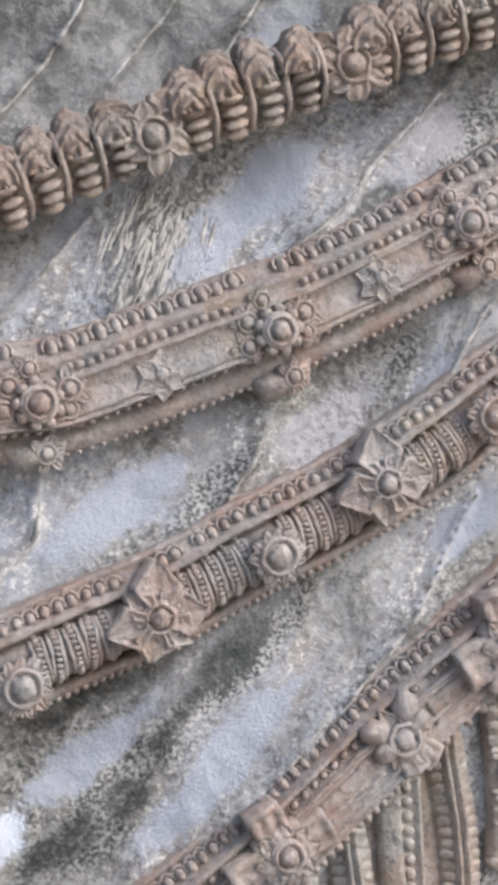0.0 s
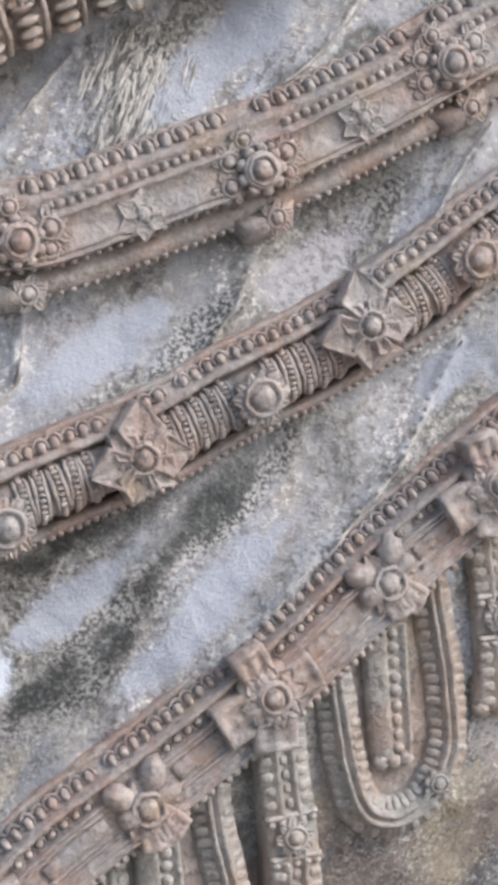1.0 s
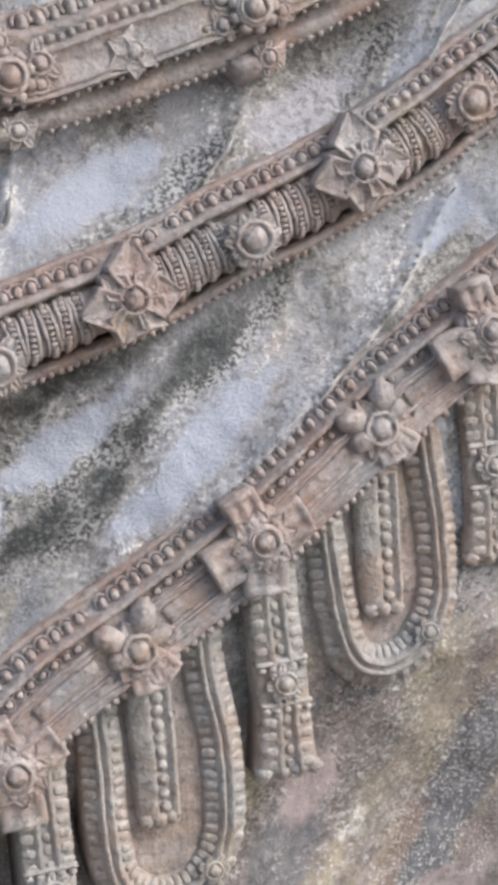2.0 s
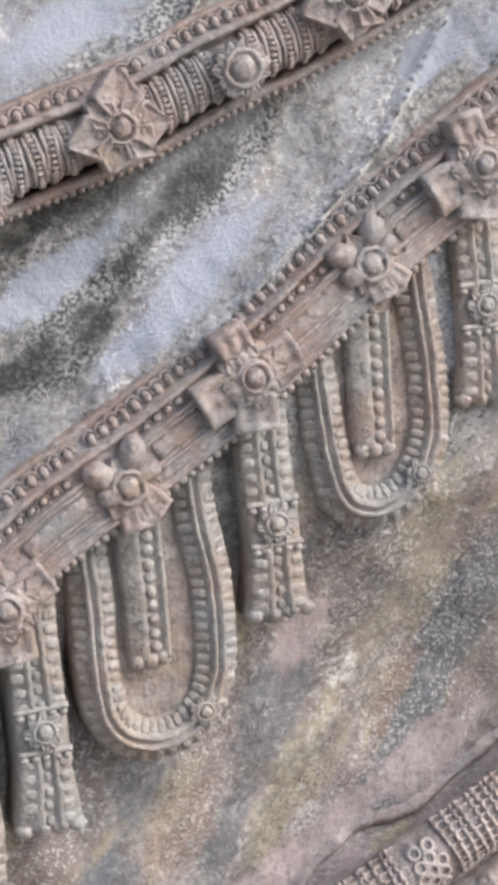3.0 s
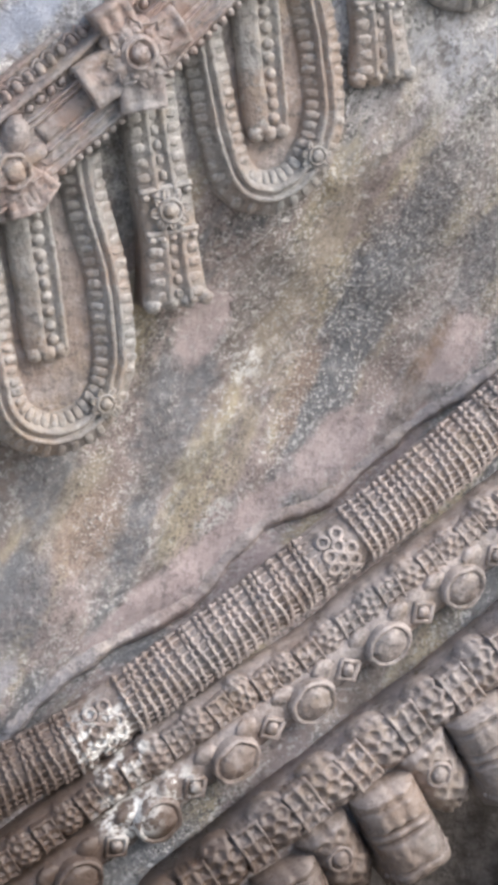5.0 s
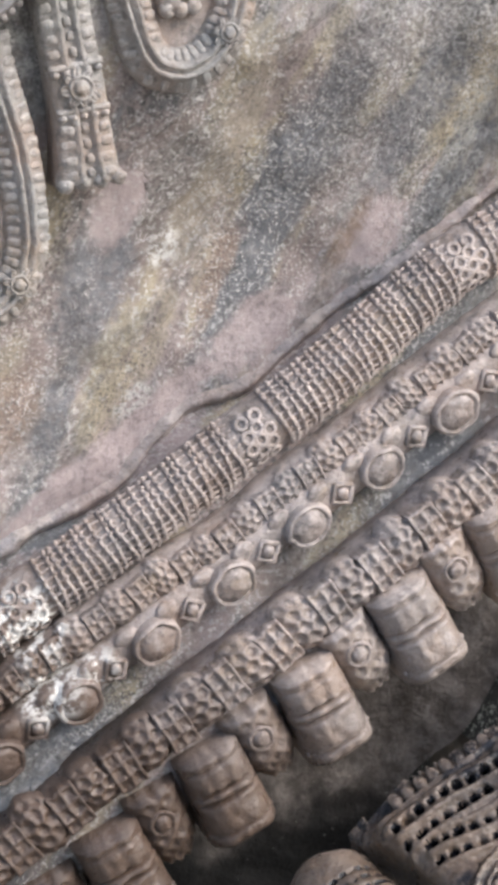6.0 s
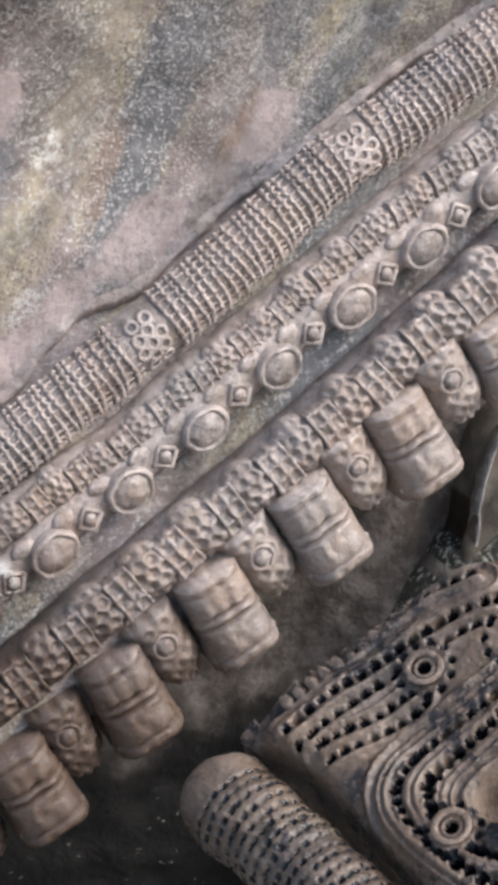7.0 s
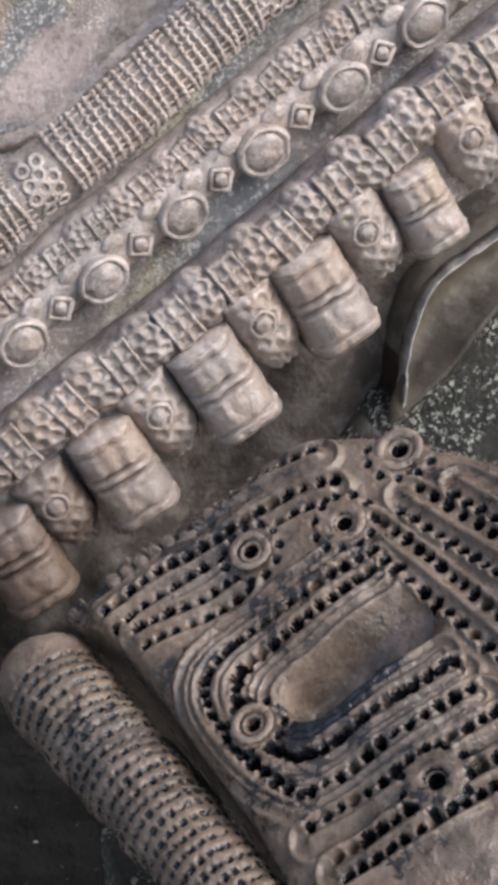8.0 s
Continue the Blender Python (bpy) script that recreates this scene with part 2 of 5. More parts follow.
def carved_stone(name, cool, warm, pale, rough=0.6, worn=0.35, ochre=0.25, white_patches=(), spots=1.0, residue=0.0):
    """Weathered carving: warm grey-brown with paler worn edges, ochre and grey blooms, fine pitting.
    Ragged white patches are listed as (centre, radius)."""
    g = Graph(name)
    info = g.node("ShaderNodeObjectInfo")
    base = g.mix(g.noise(8, 5, 0.65, None, 0.38, 0.62), cool, warm)
    base = g.mix(g.math("MULTIPLY", g.noise(26, 5, 0.7, None, 0.47, 0.64), 0.85 * spots), base, pale)
    base = g.mix(g.math("MULTIPLY", g.noise(12, 5, 0.65, None, 0.54, 0.66), ochre), base, (0.40, 0.30, 0.19))
    base = g.mix(g.math("MULTIPLY", g.noise(120, 5, 0.75, None, 0.5, 0.66), 0.7 * spots), base, tuple(0.33 * v for v in cool))
    base = g.mix(g.math("MULTIPLY", g.noise(70, 5, 0.7, None, 0.53, 0.68), 0.5 * spots), base, tuple(min(0.8, 1.4 * v) for v in pale))
    edge = g.span(g.node("ShaderNodeNewGeometry").outputs["Pointiness"], 0.51, 0.60)
    base = g.mix(g.math("MULTIPLY", g.math("MULTIPLY", edge, worn), g.noise(50, 4, 0.7, None, 0.3, 0.6)), base, tuple(min(0.8, 1.6 * v) for v in pale))
    base = g.mix(g.span(info.outputs["Random"], 0, 1, 0.0, 0.2), base, tuple(0.5 * v for v in warm))
    if white_patches:
        # Brown oil stain, deepened to hold the shade at the lower left.
        oil_shade = g.math("ADD", g.math("ADD", g.axis(2), g.math("MULTIPLY", g.axis(0), 0.5)), g.math("MULTIPLY", g.noise(14, 4, 0.65), 0.2))
        base = g.mix(g.span(oil_shade, 0.60, 0.36, 0.0, 0.88), base, (0.09, 0.058, 0.041))
    for centre, size in white_patches:
        d = g.node("ShaderNodeVectorMath")
        d.operation = "DISTANCE"
        g.link(g.pos, d.inputs[0])
        d.inputs[1].default_value = centre
        spot = g.math("MULTIPLY", g.span(d.outputs["Value"], size, size * 0.4), g.noise(60, 5, 0.7, None, 0.47, 0.58))
        base = g.mix(spot, base, (0.80, 0.78, 0.74))
    rough_map = g.span(g.noise(45, 4, 0.65), 0.3, 0.7, rough - 0.14, rough + 0.16)
    if residue:
        black = g.math("MULTIPLY", g.noise(17, 4, 0.6, g.mapped((30, 15, 50)), 0.50, 0.60), g.noise(105, 4, 0.65, None, 0.48, 0.54))
        base = g.mix(g.math("MULTIPLY", black, residue), base, (0.012, 0.012, 0.014))
        rough_map = g.span(black, 0, 1, rough_map, 0.14)
    n = g.bump(g.noise(38, 4, 0.6), 0.0045 * spots, 0.8)
    n = g.bump(g.noise(120, 4, 0.65), 0.0022, 0.8, n)
    n = g.bump(g.noise(290, 3, 0.65), 0.0013, 0.8, n)
    return g.finish(base, rough_map, n, 0.55)


STONE = bare_stone()
CARVED = carved_stone("carved_stone", (0.25, 0.245, 0.245), (0.31, 0.222, 0.188), (0.37, 0.332, 0.312), 0.48, 0.3, 0.35)
CARVED_LOW = carved_stone("polished_carving", (0.222, 0.202, 0.195), (0.302, 0.232, 0.194), (0.408, 0.355, 0.33), 0.36, 0.65, 0.35, [((-0.17, -0.01, 0.455), 0.055), ((-0.15, -0.01, 0.38), 0.045), ((-0.1, -0.01, 0.40), 0.03)])
CARVED_NEAR = carved_stone("oiled_carving", (0.082, 0.066, 0.056), (0.155, 0.110, 0.079), (0.225, 0.175, 0.141), 0.30, 0.5, 0.15, (), 0.6, 0.88)

CARVED_PEND = carved_stone("grey_carving", (0.285, 0.285, 0.275), (0.33, 0.262, 0.22), (0.40, 0.383, 0.366), 0.5, 0.3, 0.28)
CARVED_HEM = carved_stone("rubbed_carving", (0.27, 0.237, 0.220), (0.335, 0.258, 0.212), (0.44, 0.38, 0.345), 0.32, 0.8, 0.3, [((-0.5, 0.2, 0.2), 0.01)], 0.4)
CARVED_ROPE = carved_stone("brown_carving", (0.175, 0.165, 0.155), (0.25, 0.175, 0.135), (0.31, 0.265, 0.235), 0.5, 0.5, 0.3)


def dark_rock():
    g = Graph("dark_rock")
    base = g.mix(g.noise(170, 5, 0.7, None, 0.53, 0.60), (0.022, 0.022, 0.02), (0.40, 0.41, 0.36))
    base = g.mix(g.noise(16, 3, 0.6, None, 0.48, 0.62), base, (0.03, 0.03, 0.026))
    return g.finish(base, 0.6, g.bump(g.noise(110, 5, 0.7), 0.008, 1.0), 0.35)


def paving():
    g = Graph("paving")
    base = g.mix(g.noise(1.5, 4), (0.20, 0.18, 0.16), (0.30, 0.28, 0.25))
    return g.finish(base, 0.8, g.bump(g.noise(30, 4), 0.01))


# Stone behind the hem, with the shade of the recess put into its colour.
def shaded_recess():
    g = Graph("shaded_recess_stone")
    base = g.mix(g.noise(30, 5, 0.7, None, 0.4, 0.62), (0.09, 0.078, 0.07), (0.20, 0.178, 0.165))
    # deep shade low down painted as near black, with pale flecks
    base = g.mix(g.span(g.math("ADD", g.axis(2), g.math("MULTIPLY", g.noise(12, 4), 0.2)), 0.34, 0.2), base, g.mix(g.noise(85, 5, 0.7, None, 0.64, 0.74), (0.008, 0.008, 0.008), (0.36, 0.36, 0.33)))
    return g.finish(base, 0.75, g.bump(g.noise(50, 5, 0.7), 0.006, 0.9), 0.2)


ROCK, PAVING, RECESS = dark_rock(), paving(), shaded_recess()
HOLLOW = Graph("hollow_stone")
HOLLOW = HOLLOW.finish(HOLLOW.mix(HOLLOW.noise(18, 5, 0.65, None, 0.4, 0.62), (0.05, 0.042, 0.033), (0.12, 0.102, 0.08)), 0.5, HOLLOW.bump(HOLLOW.noise(60, 4), 0.003))
pale = Graph("vein_stone")
pale = pale.finish(pale.mix(pale.noise(60, 4, 0.7, None, 0.4, 0.62), (0.27, 0.262, 0.255), (0.50, 0.485, 0.465)), 0.6, pale.bump(pale.noise(120, 4), 0.003))
VEIN = pale
# Glossy black of oiled holes; it also stands in for the shade inside them.
PIT_OIL_SHADE = Graph("pit_oil_shade")
PIT_OIL_SHADE = PIT_OIL_SHADE.finish(PIT_OIL_SHADE.mix(PIT_OIL_SHADE.noise(180, 3, 0.6, None, 0.45, 0.7), (0.008, 0.008, 0.010), (0.03, 0.03, 0.036)), 0.16, PIT_OIL_SHADE.bump(PIT_OIL_SHADE.noise(240, 3), 0.002))
SEAM_STONE = carved_stone("seam_stone", (0.30, 0.285, 0.29), (0.36, 0.29, 0.265), (0.52, 0.46, 0.43), 0.45, 0.5, 0.2)

# ---- building helpers ----
PLACE = {}


def settle(ob, parent, m):
    """Puts ob at the world pose m, under parent where there is one."""
    ob.parent = parent
    ob.matrix_basis = (PLACE[parent].inverted() @ m) if parent else m
    PLACE[ob] = m.copy()
    return ob


def thing(name, at, label, category, group=""):
    ob = new(name)
    ob.empty_display_size = 0.05
    return tagged(settle(ob, None, Matrix.Translation(at)), label, category, group)


def as_mesh(name, verts, faces, material, smooth=True):
    me = bpy.data.meshes.new(name)
    me.from_pydata([tuple(v) for v in verts], [], faces)
    me.materials.append(material)
    me.polygons.foreach_set("use_smooth", [smooth] * len(me.polygons))
    me.update()
    return me


WORN = {}


def worn(mesh, amount, scale, count=5):
    """Keeps a few unevenly worn versions of a repeated mesh, of which part() takes one by chance."""
    out = []
    for k in range(count):
        me = mesh.copy()
        for v in me.vertices:
            p = v.co * scale + Vector((7.3 * k, 3.1 * k, 1.7))
            v.co = v.co + noise.noise_vector(p) * amount + noise.noise_vector(p * 2.7) * amount * 0.45
        me.update()
        out.append(me)
    WORN[mesh.name] = out
    return mesh


def part(name, mesh, parent, m=None, label=""):
    if mesh.name in WORN:
        mesh = rnd.choice(WORN[mesh.name])
    ob = settle(new(name, mesh), parent, m or Matrix.Identity(4))
    return tagged(ob, label)


def smoothstep(a, b, x):
    t = np.clip((x - a) / (b - a), 0, 1)
    return t * t * (3 - 2 * t)


def rumpled(p, amount, scale):
    v = noise.noise_vector(Vector(p) * scale)
    return Vector(p) + v * amount


class Course:
    """A line over the relief, in x and z, at depth y; w runs across it (upwards), h out of the stone."""

    def __init__(self, points, y):
        pts = [Vector(p) for p in points]
        pts = [2 * pts[0] - pts[1], *pts, 2 * pts[-1] - pts[-2]]
        line = []
        for a, b, c, d in zip(pts, pts[1:], pts[2:], pts[3:]):
            for k in range(16):
                t = k / 16
                line.append(0.5 * (2 * b + (c - a) * t + (2 * a - 5 * b + 4 * c - d) * t * t + (3 * b - a - 3 * c + d) * t ** 3))
        line.append(pts[-2])
        self.xz = np.array([tuple(p) for p in line])
        self.s = np.r_[0, np.cumsum(np.hypot(*np.diff(self.xz, axis=0).T))]
        self.y, self.length = y, self.s[-1]

    def at(self, s):
        p = np.array([np.interp(s, self.s, self.xz[:, k]) for k in (0, 1)])
        q, r = ([np.interp(v, self.s, self.xz[:, k]) for k in (0, 1)] for v in (max(s - 0.008, 0), min(s + 0.008, self.length)))
        t = np.subtract(r, q)
        t = t / max(np.hypot(*t), 1e-9)
        return p, t, np.array([-t[1], t[0]])

    def near(self, x, z):
        """The length along the line, and the offset across it, of a place."""
        k = np.argmin(np.hypot(self.xz[:, 0] - x, self.xz[:, 1] - z))
        p, t, n = self.at(self.s[k])
        return self.s[k] + (np.array([x, z]) - p) @ t, (np.array([x, z]) - p) @ n

    def point(self, s, w, h):
        p, t, n = self.at(s)
        return Vector((p[0] + w * n[0], self.y - h, p[1] + w * n[1]))

    def stand(self, s, w, h, size=(1, 1, 1), turn=0.0, lean=0.0):
        """lean: degrees by which the piece faces up across the line."""
        p, t, n = self.at(s)
        m = Matrix(((t[0], n[0], 0), (0, 0, -1), (t[1], n[1], 0))).to_4x4()
        m.translation = self.point(s, w, h)
        size = (size,) * 3 if isinstance(size, (int, float)) else size
        return m @ pose(0, 0, 0, -lean, 0, 0) @ pose(0, 0, 0, 0, 0, turn) @ Matrix.Diagonal((*size, 1))


def swept(name, course, profile, material, s0=0.0, s1=None, step=0.006, wear=0.0012, taper=None, grain=70):
    """A moulding of that closed profile of (w, h) along a course, worn uneven."""
    s1 = course.length if s1 is None else s1
    n = max(3, int((s1 - s0) / step))
    verts, faces, m = [], [], len(profile)
    for i in range(n + 1):
        s = s0 + (s1 - s0) * i / n
        k = taper(i / n) if taper else 1.0
        for w, h in profile:
            verts.append(rumpled(rumpled(course.point(s, w * k, h), wear, grain), wear * 1.3, grain / 4))
    for i in range(n):
        for j in range(m):
            a, b = i * m + j, i * m + (j + 1) % m
            faces.append((a, b, b + m, a + m))
    faces += [tuple(range(m))[::-1], tuple(range(n * m, (n + 1) * m))]
    return as_mesh(name, verts, faces, material)


def lathe(name, profile, material, seg=16, wobble=0.0, square=False):
    verts, faces, m = [], [], len(profile)
    for i in range(seg):
        a = 2 * math.pi * i / seg
        for j, (r, h) in enumerate(profile):
            q = (math.cos(a) ** 4 + math.sin(a) ** 4) ** -0.25 if square else 1.0
            k = q + wobble * noise.noise(Vector((math.cos(a) * 2, math.sin(a) * 2, h * 3)))
            verts.append((r * k * math.cos(a), r * k * math.sin(a), h))
    for i in range(seg):
        for j in range(m - 1):
            a, b = i * m + j, ((i + 1) % seg) * m + j
            faces.append((a, b, b + 1, a + 1))
    faces.append(tuple(i * m + m - 1 for i in range(seg)))
    return as_mesh(name, verts, faces, material)


def joined(name, pieces, material):
    """One mesh of several, each a (mesh, pose)."""
    verts, faces = [], []
    for me, m in pieces:
        k = len(verts)
        verts += [m @ v.co for v in me.vertices]
        faces += [tuple(k + i for i in p.vertices) for p in me.polygons]
    return as_mesh(name, verts, faces, material)


def tube(name, line, radius, material, sides=6, flat=1.0):
    """A round moulding along points in x and y, half sunk at z = 0."""
    verts, faces = [], []
    pts = [Vector(p) for p in line]
    for i, p in enumerate(pts):
        t = (pts[min(i + 1, len(pts) - 1)] - pts[max(i - 1, 0)]).normalized()
        side = Vector((-t.y, t.x, 0)).normalized()
        for k in range(sides):
            a = 2 * math.pi * k / sides
            verts.append(p + side * radius * math.cos(a) + Vector((0, 0, radius * flat * math.sin(a))))
    for i in range(len(pts) - 1):
        for k in range(sides):
            a, b = i * sides + k, i * sides + (k + 1) % sides
            faces.append((a, b, b + sides, a + sides))
    faces += [tuple(range(sides))[::-1], tuple(range(len(verts) - sides, len(verts)))]
    return as_mesh(name, verts, faces, material)


def arc(r, a0, a1, n, sx=1.0, sy=1.0):
    return [(sx * r * math.cos(radians(a0 + (a1 - a0) * i / n)), sy * r * math.sin(radians(a0 + (a1 - a0) * i / n)), 0) for i in range(n + 1)]


def patch(name, nx, ny, place, material, skirt=None):
    """A grid surface, place(a, b) for a and b in 0..1, with a skirt that runs back into the stone."""
    verts = [place(i / nx, j / ny) for j in range(ny + 1) for i in range(nx + 1)]
    faces = [(j * (nx + 1) + i, j * (nx + 1) + i + 1, (j + 1) * (nx + 1) + i + 1, (j + 1) * (nx + 1) + i) for j in range(ny) for i in range(nx)]
    if skirt:
        rim = [i for i in range(nx + 1)] + [j * (nx + 1) + nx for j in range(1, ny + 1)]
        rim += [ny * (nx + 1) + i for i in range(nx - 1, -1, -1)] + [j * (nx + 1) for j in range(ny - 1, 0, -1)]
        k = len(verts)
        verts += [Vector(verts[i]) + Vector(skirt) for i in rim]
        for a in range(len(rim)):
            b = (a + 1) % len(rim)
            faces.append((rim[b], rim[a], k + a, k + b))
    return as_mesh(name, verts, faces, material)


def petal_mesh(name, width, material, tip=1.0, rise=0.34, cleft=0.0):
    """A leaf from the centre along x, 1 long, with a sunk middle, a raised rim and a vein."""

    def place(a, b):
        t = 0.18 + 0.82 * a
        half = width * (math.sin(math.pi * min(1, a * 0.62 + 0.16)) ** 0.8) * (1 - max(0, a - 0.72) / 0.28 * tip)
        v = 2 * b - 1
        h = rise * (0.55 + 0.5 * math.sin(math.pi * (0.15 + 0.7 * a))) * (1 - 0.25 * v * v) + 0.10 * abs(v) ** 3 - 0.13 * math.exp(-((abs(v) - 0.45) / 0.22) ** 2)
        return Vector((t, v * half, h))

    return patch(name, 7, 8, place, material, (0, 0, -0.6))


def slab_leaf(name, material):
    """A blunt square-ended leaf, straight-sided and roofed along its middle, with a hollow in its root."""

    def place(a, b):
        v = 2 * b - 1
        half = 0.36 + 0.07 * min(1.0, a / 0.5)
        roof = 0.53 - 0.17 * abs(v) - 0.05 * a
        hollow = 0.12 * smoothstep(0.70, 0.48, abs(v)) * smoothstep(0.25, 0.40, a) * smoothstep(0.92, 0.80, a)
        return Vector((0.2 + 0.8 * a, v * half, roof - hollow))

    return patch(name, 14, 14, place, material, (0, 0, -0.8))


def pear_lobe(name, material):
    """A smooth swollen bud, broad outside and narrow at its root, set in a thin rim."""

    def place(a, b):
        v = 2 * b - 1
        half = 0.36 * math.sqrt(max(0.0, 1 - (2 * a - 1) ** 2 * 0.96)) * (0.72 + 0.28 * a)
        edge = max(abs(v), abs(2 * a - 1))
        return Vector((0.1 + 0.9 * a, v * half, 0.30 + 0.34 * math.sqrt(max(0.0, 1 - edge ** 2.4)) + 0.05 * math.exp(-(((edge - 0.94) / 0.05) ** 2))))

    return patch(name, 14, 14, place, material, (0, 0, -0.7))


def kite_leaf(name, material):
    """A pointed angular leaf of two flat planes, with a rim and a groove down its middle."""

    def place(a, b):
        v = 2 * b - 1
        half = 0.52 * (0.4 + 0.6 * min(1, a / 0.42)) * (1 - 0.93 * max(0, a - 0.42) / 0.58)
        rim = smoothstep(0.6, 0.84, abs(v)) * (1 - 0.5 * a)
        return Vector((0.18 + 0.82 * a, v * half, 0.42 + 0.10 * rim - 0.05 * math.exp(-((v / 0.16) ** 2)) - 0.12 * a))

    return patch(name, 12, 12, place, material, (0, 0, -0.7))


def flower_net(name, material):
    """A low dome cut into a net: an eye, six cells round it and a ring of small cells on the flank."""
    eyes = [(0.0, 0.0, 0.20)] + [(0.52 * math.cos(radians(60 * k)), 0.52 * math.sin(radians(60 * k)), 0.19) for k in range(6)]
    eyes += [(0.92 * math.cos(radians(30 * k + 15)), 0.92 * math.sin(radians(30 * k + 15)), 0.13) for k in range(12)]
    verts, faces, rings, seg = [(0, 0, 0.42)], [], 17, 48
    for i in range(1, rings + 1):
        r = 1.06 * i / rings
        for k in range(seg):
            a = 2 * math.pi * k / seg
            x, y = r * math.cos(a), r * math.sin(a)
            h = 0.62 - 0.42 * r ** 2.4
            for ex, ey, er in eyes:
                h -= 0.17 * math.exp(-((math.hypot(x - ex, y - ey) / er) ** 4))
            verts.append((x, y, h))
    verts += [(1.06 * math.cos(2 * math.pi * k / seg), 1.06 * math.sin(2 * math.pi * k / seg), -0.6) for k in range(seg)]
    faces += [(0, 1 + k, 1 + (k + 1) % seg) for k in range(seg)]
    for i in range(rings):
        for k in range(seg):
            a, b = 1 + i * seg + k, 1 + i * seg + (k + 1) % seg
            faces.append((a, a + seg, b + seg, b))
    return as_mesh(name, verts, faces, material)


class Kit:
    """The small carved shapes that repeat, in one stone. Unit size, z out of the stone."""

    def __init__(self, mat, tag):
        self.mat = mat
        self.bead = lathe("bead" + tag, [(1, -0.4), (1, 0.1), (0.86, 0.52), (0.5, 0.86), (0.16, 0.97)], mat, 9, 0.22)
        self.boss = lathe("boss" + tag, [(1.12, -0.5), (1.12, 0.16), (1.03, 0.3), (0.9, 0.3), (0.82, 0.08), (0.68, 0.08), (0.63, 0.36), (0.48, 0.55), (0.25, 0.64), (0.1, 0.66)], mat, 22, 0.05)
        self.dome = lathe("dome" + tag, [(1, -0.5), (0.98, 0.2), (0.82, 0.55), (0.5, 0.8), (0.2, 0.88)], mat, 12, 0.12)
        self.hoop = tube("hoop" + tag, arc(0.8, 0, 360, 14), 0.2, mat, 5)
        self.cell = tube("cell" + tag, arc(0.78, 0, 360, 10), 0.3, mat, 5)
        self.peg = lathe("peg" + tag, [(1, -0.4), (1, 0.3), (0.88, 0.72), (0.55, 0.95), (0.2, 1.0)], mat, 12, 0.14, True)
        self.ringed = joined("ring_bead" + tag, [(self.dome, Matrix.Diagonal((0.62, 0.62, 0.70, 1))), (tube("ring", arc(0.92, 0, 360, 12), 0.15, mat, 5), Matrix.Identity(4))], mat)
        self.arch = joined("arch_bead" + tag, [(self.dome, pose(0, -0.12, 0) @ Matrix.Diagonal((0.60, 0.66, 0.72, 1))), (tube("arch", arc(0.86, -25, 205, 10), 0.22, mat, 5), Matrix.Identity(4))], mat)
        self.scallop = joined("scallop" + tag, [(self.bead, pose(0, -0.05, -0.2) @ Matrix.Diagonal((0.6, 0.8, 0.72, 1))), (tube("lip", arc(0.85, -25, 205, 10), 0.20, mat, 5), Matrix.Identity(4))], mat)
        self.leaf = petal_mesh("petal" + tag, 0.34, mat)
        self.flame = kite_leaf("kite_leaf" + tag, mat)
        self.slab = slab_leaf("slab_leaf" + tag, mat)
        self.pear = pear_lobe("bud" + tag, mat)
        self.round = petal_mesh("round_petal" + tag, 0.26, mat, 0.45, 0.3)
        self.lattice = flower_net("lattice_flower" + tag, mat)
        self.oval = lathe("oval" + tag, [(1.05, -1.0), (1.05, 0.2), (0.98, 0.34), (0.88, 0.34), (0.82, 0.24), (0.77, 0.24), (0.72, 0.33), (0.5, 0.42), (0.25, 0.46), (0.1, 0.47)], mat, 26, 0.04)


rnd = random.Random(5)
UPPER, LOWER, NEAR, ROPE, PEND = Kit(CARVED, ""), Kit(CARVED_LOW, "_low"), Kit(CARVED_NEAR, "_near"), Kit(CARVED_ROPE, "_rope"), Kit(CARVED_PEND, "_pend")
for kit in (UPPER, LOWER, NEAR, ROPE, PEND):
    for shape, amount in ((kit.boss, 0.1), (kit.dome, 0.16), (kit.leaf, 0.07), (kit.flame, 0.025), (kit.slab, 0.016), (kit.pear, 0.03), (kit.round, 0.07), (kit.lattice, 0.05), (kit.oval, 0.07), (kit.arch, 0.13), (kit.ringed, 0.10), (kit.scallop, 0.16), (kit.peg, 0.16), (kit.bead, 0.14)):
        worn(shape, amount, 2.2)


def shaken(v, by=0.12):
    return v * (1 + rnd.uniform(-by, by))


def row(name, mesh, parent, course, s0, s1, pitch, w, h, size, lean=0.0, turn=0.0, gaps=(), loss=0.02, vary=0.1):
    """Repeated pieces along a course, left out in the gaps of (from, to)."""
    n = int((s1 - s0) / pitch)
    for i in range(n + 1):
        s = s0 + i * (s1 - s0) / max(n, 1)
        if any(a < s < b for a, b in gaps) or rnd.random() < loss:
            continue
        k = tuple(shaken(v, vary) for v in size)
        part(name, mesh, parent, course.stand(s + rnd.uniform(-1, 1) * pitch * 0.05, w + rnd.uniform(-1, 1) * 0.0006, h + rnd.uniform(-0.0008, 0.0005), k, turn + rnd.uniform(-7, 7), lean))


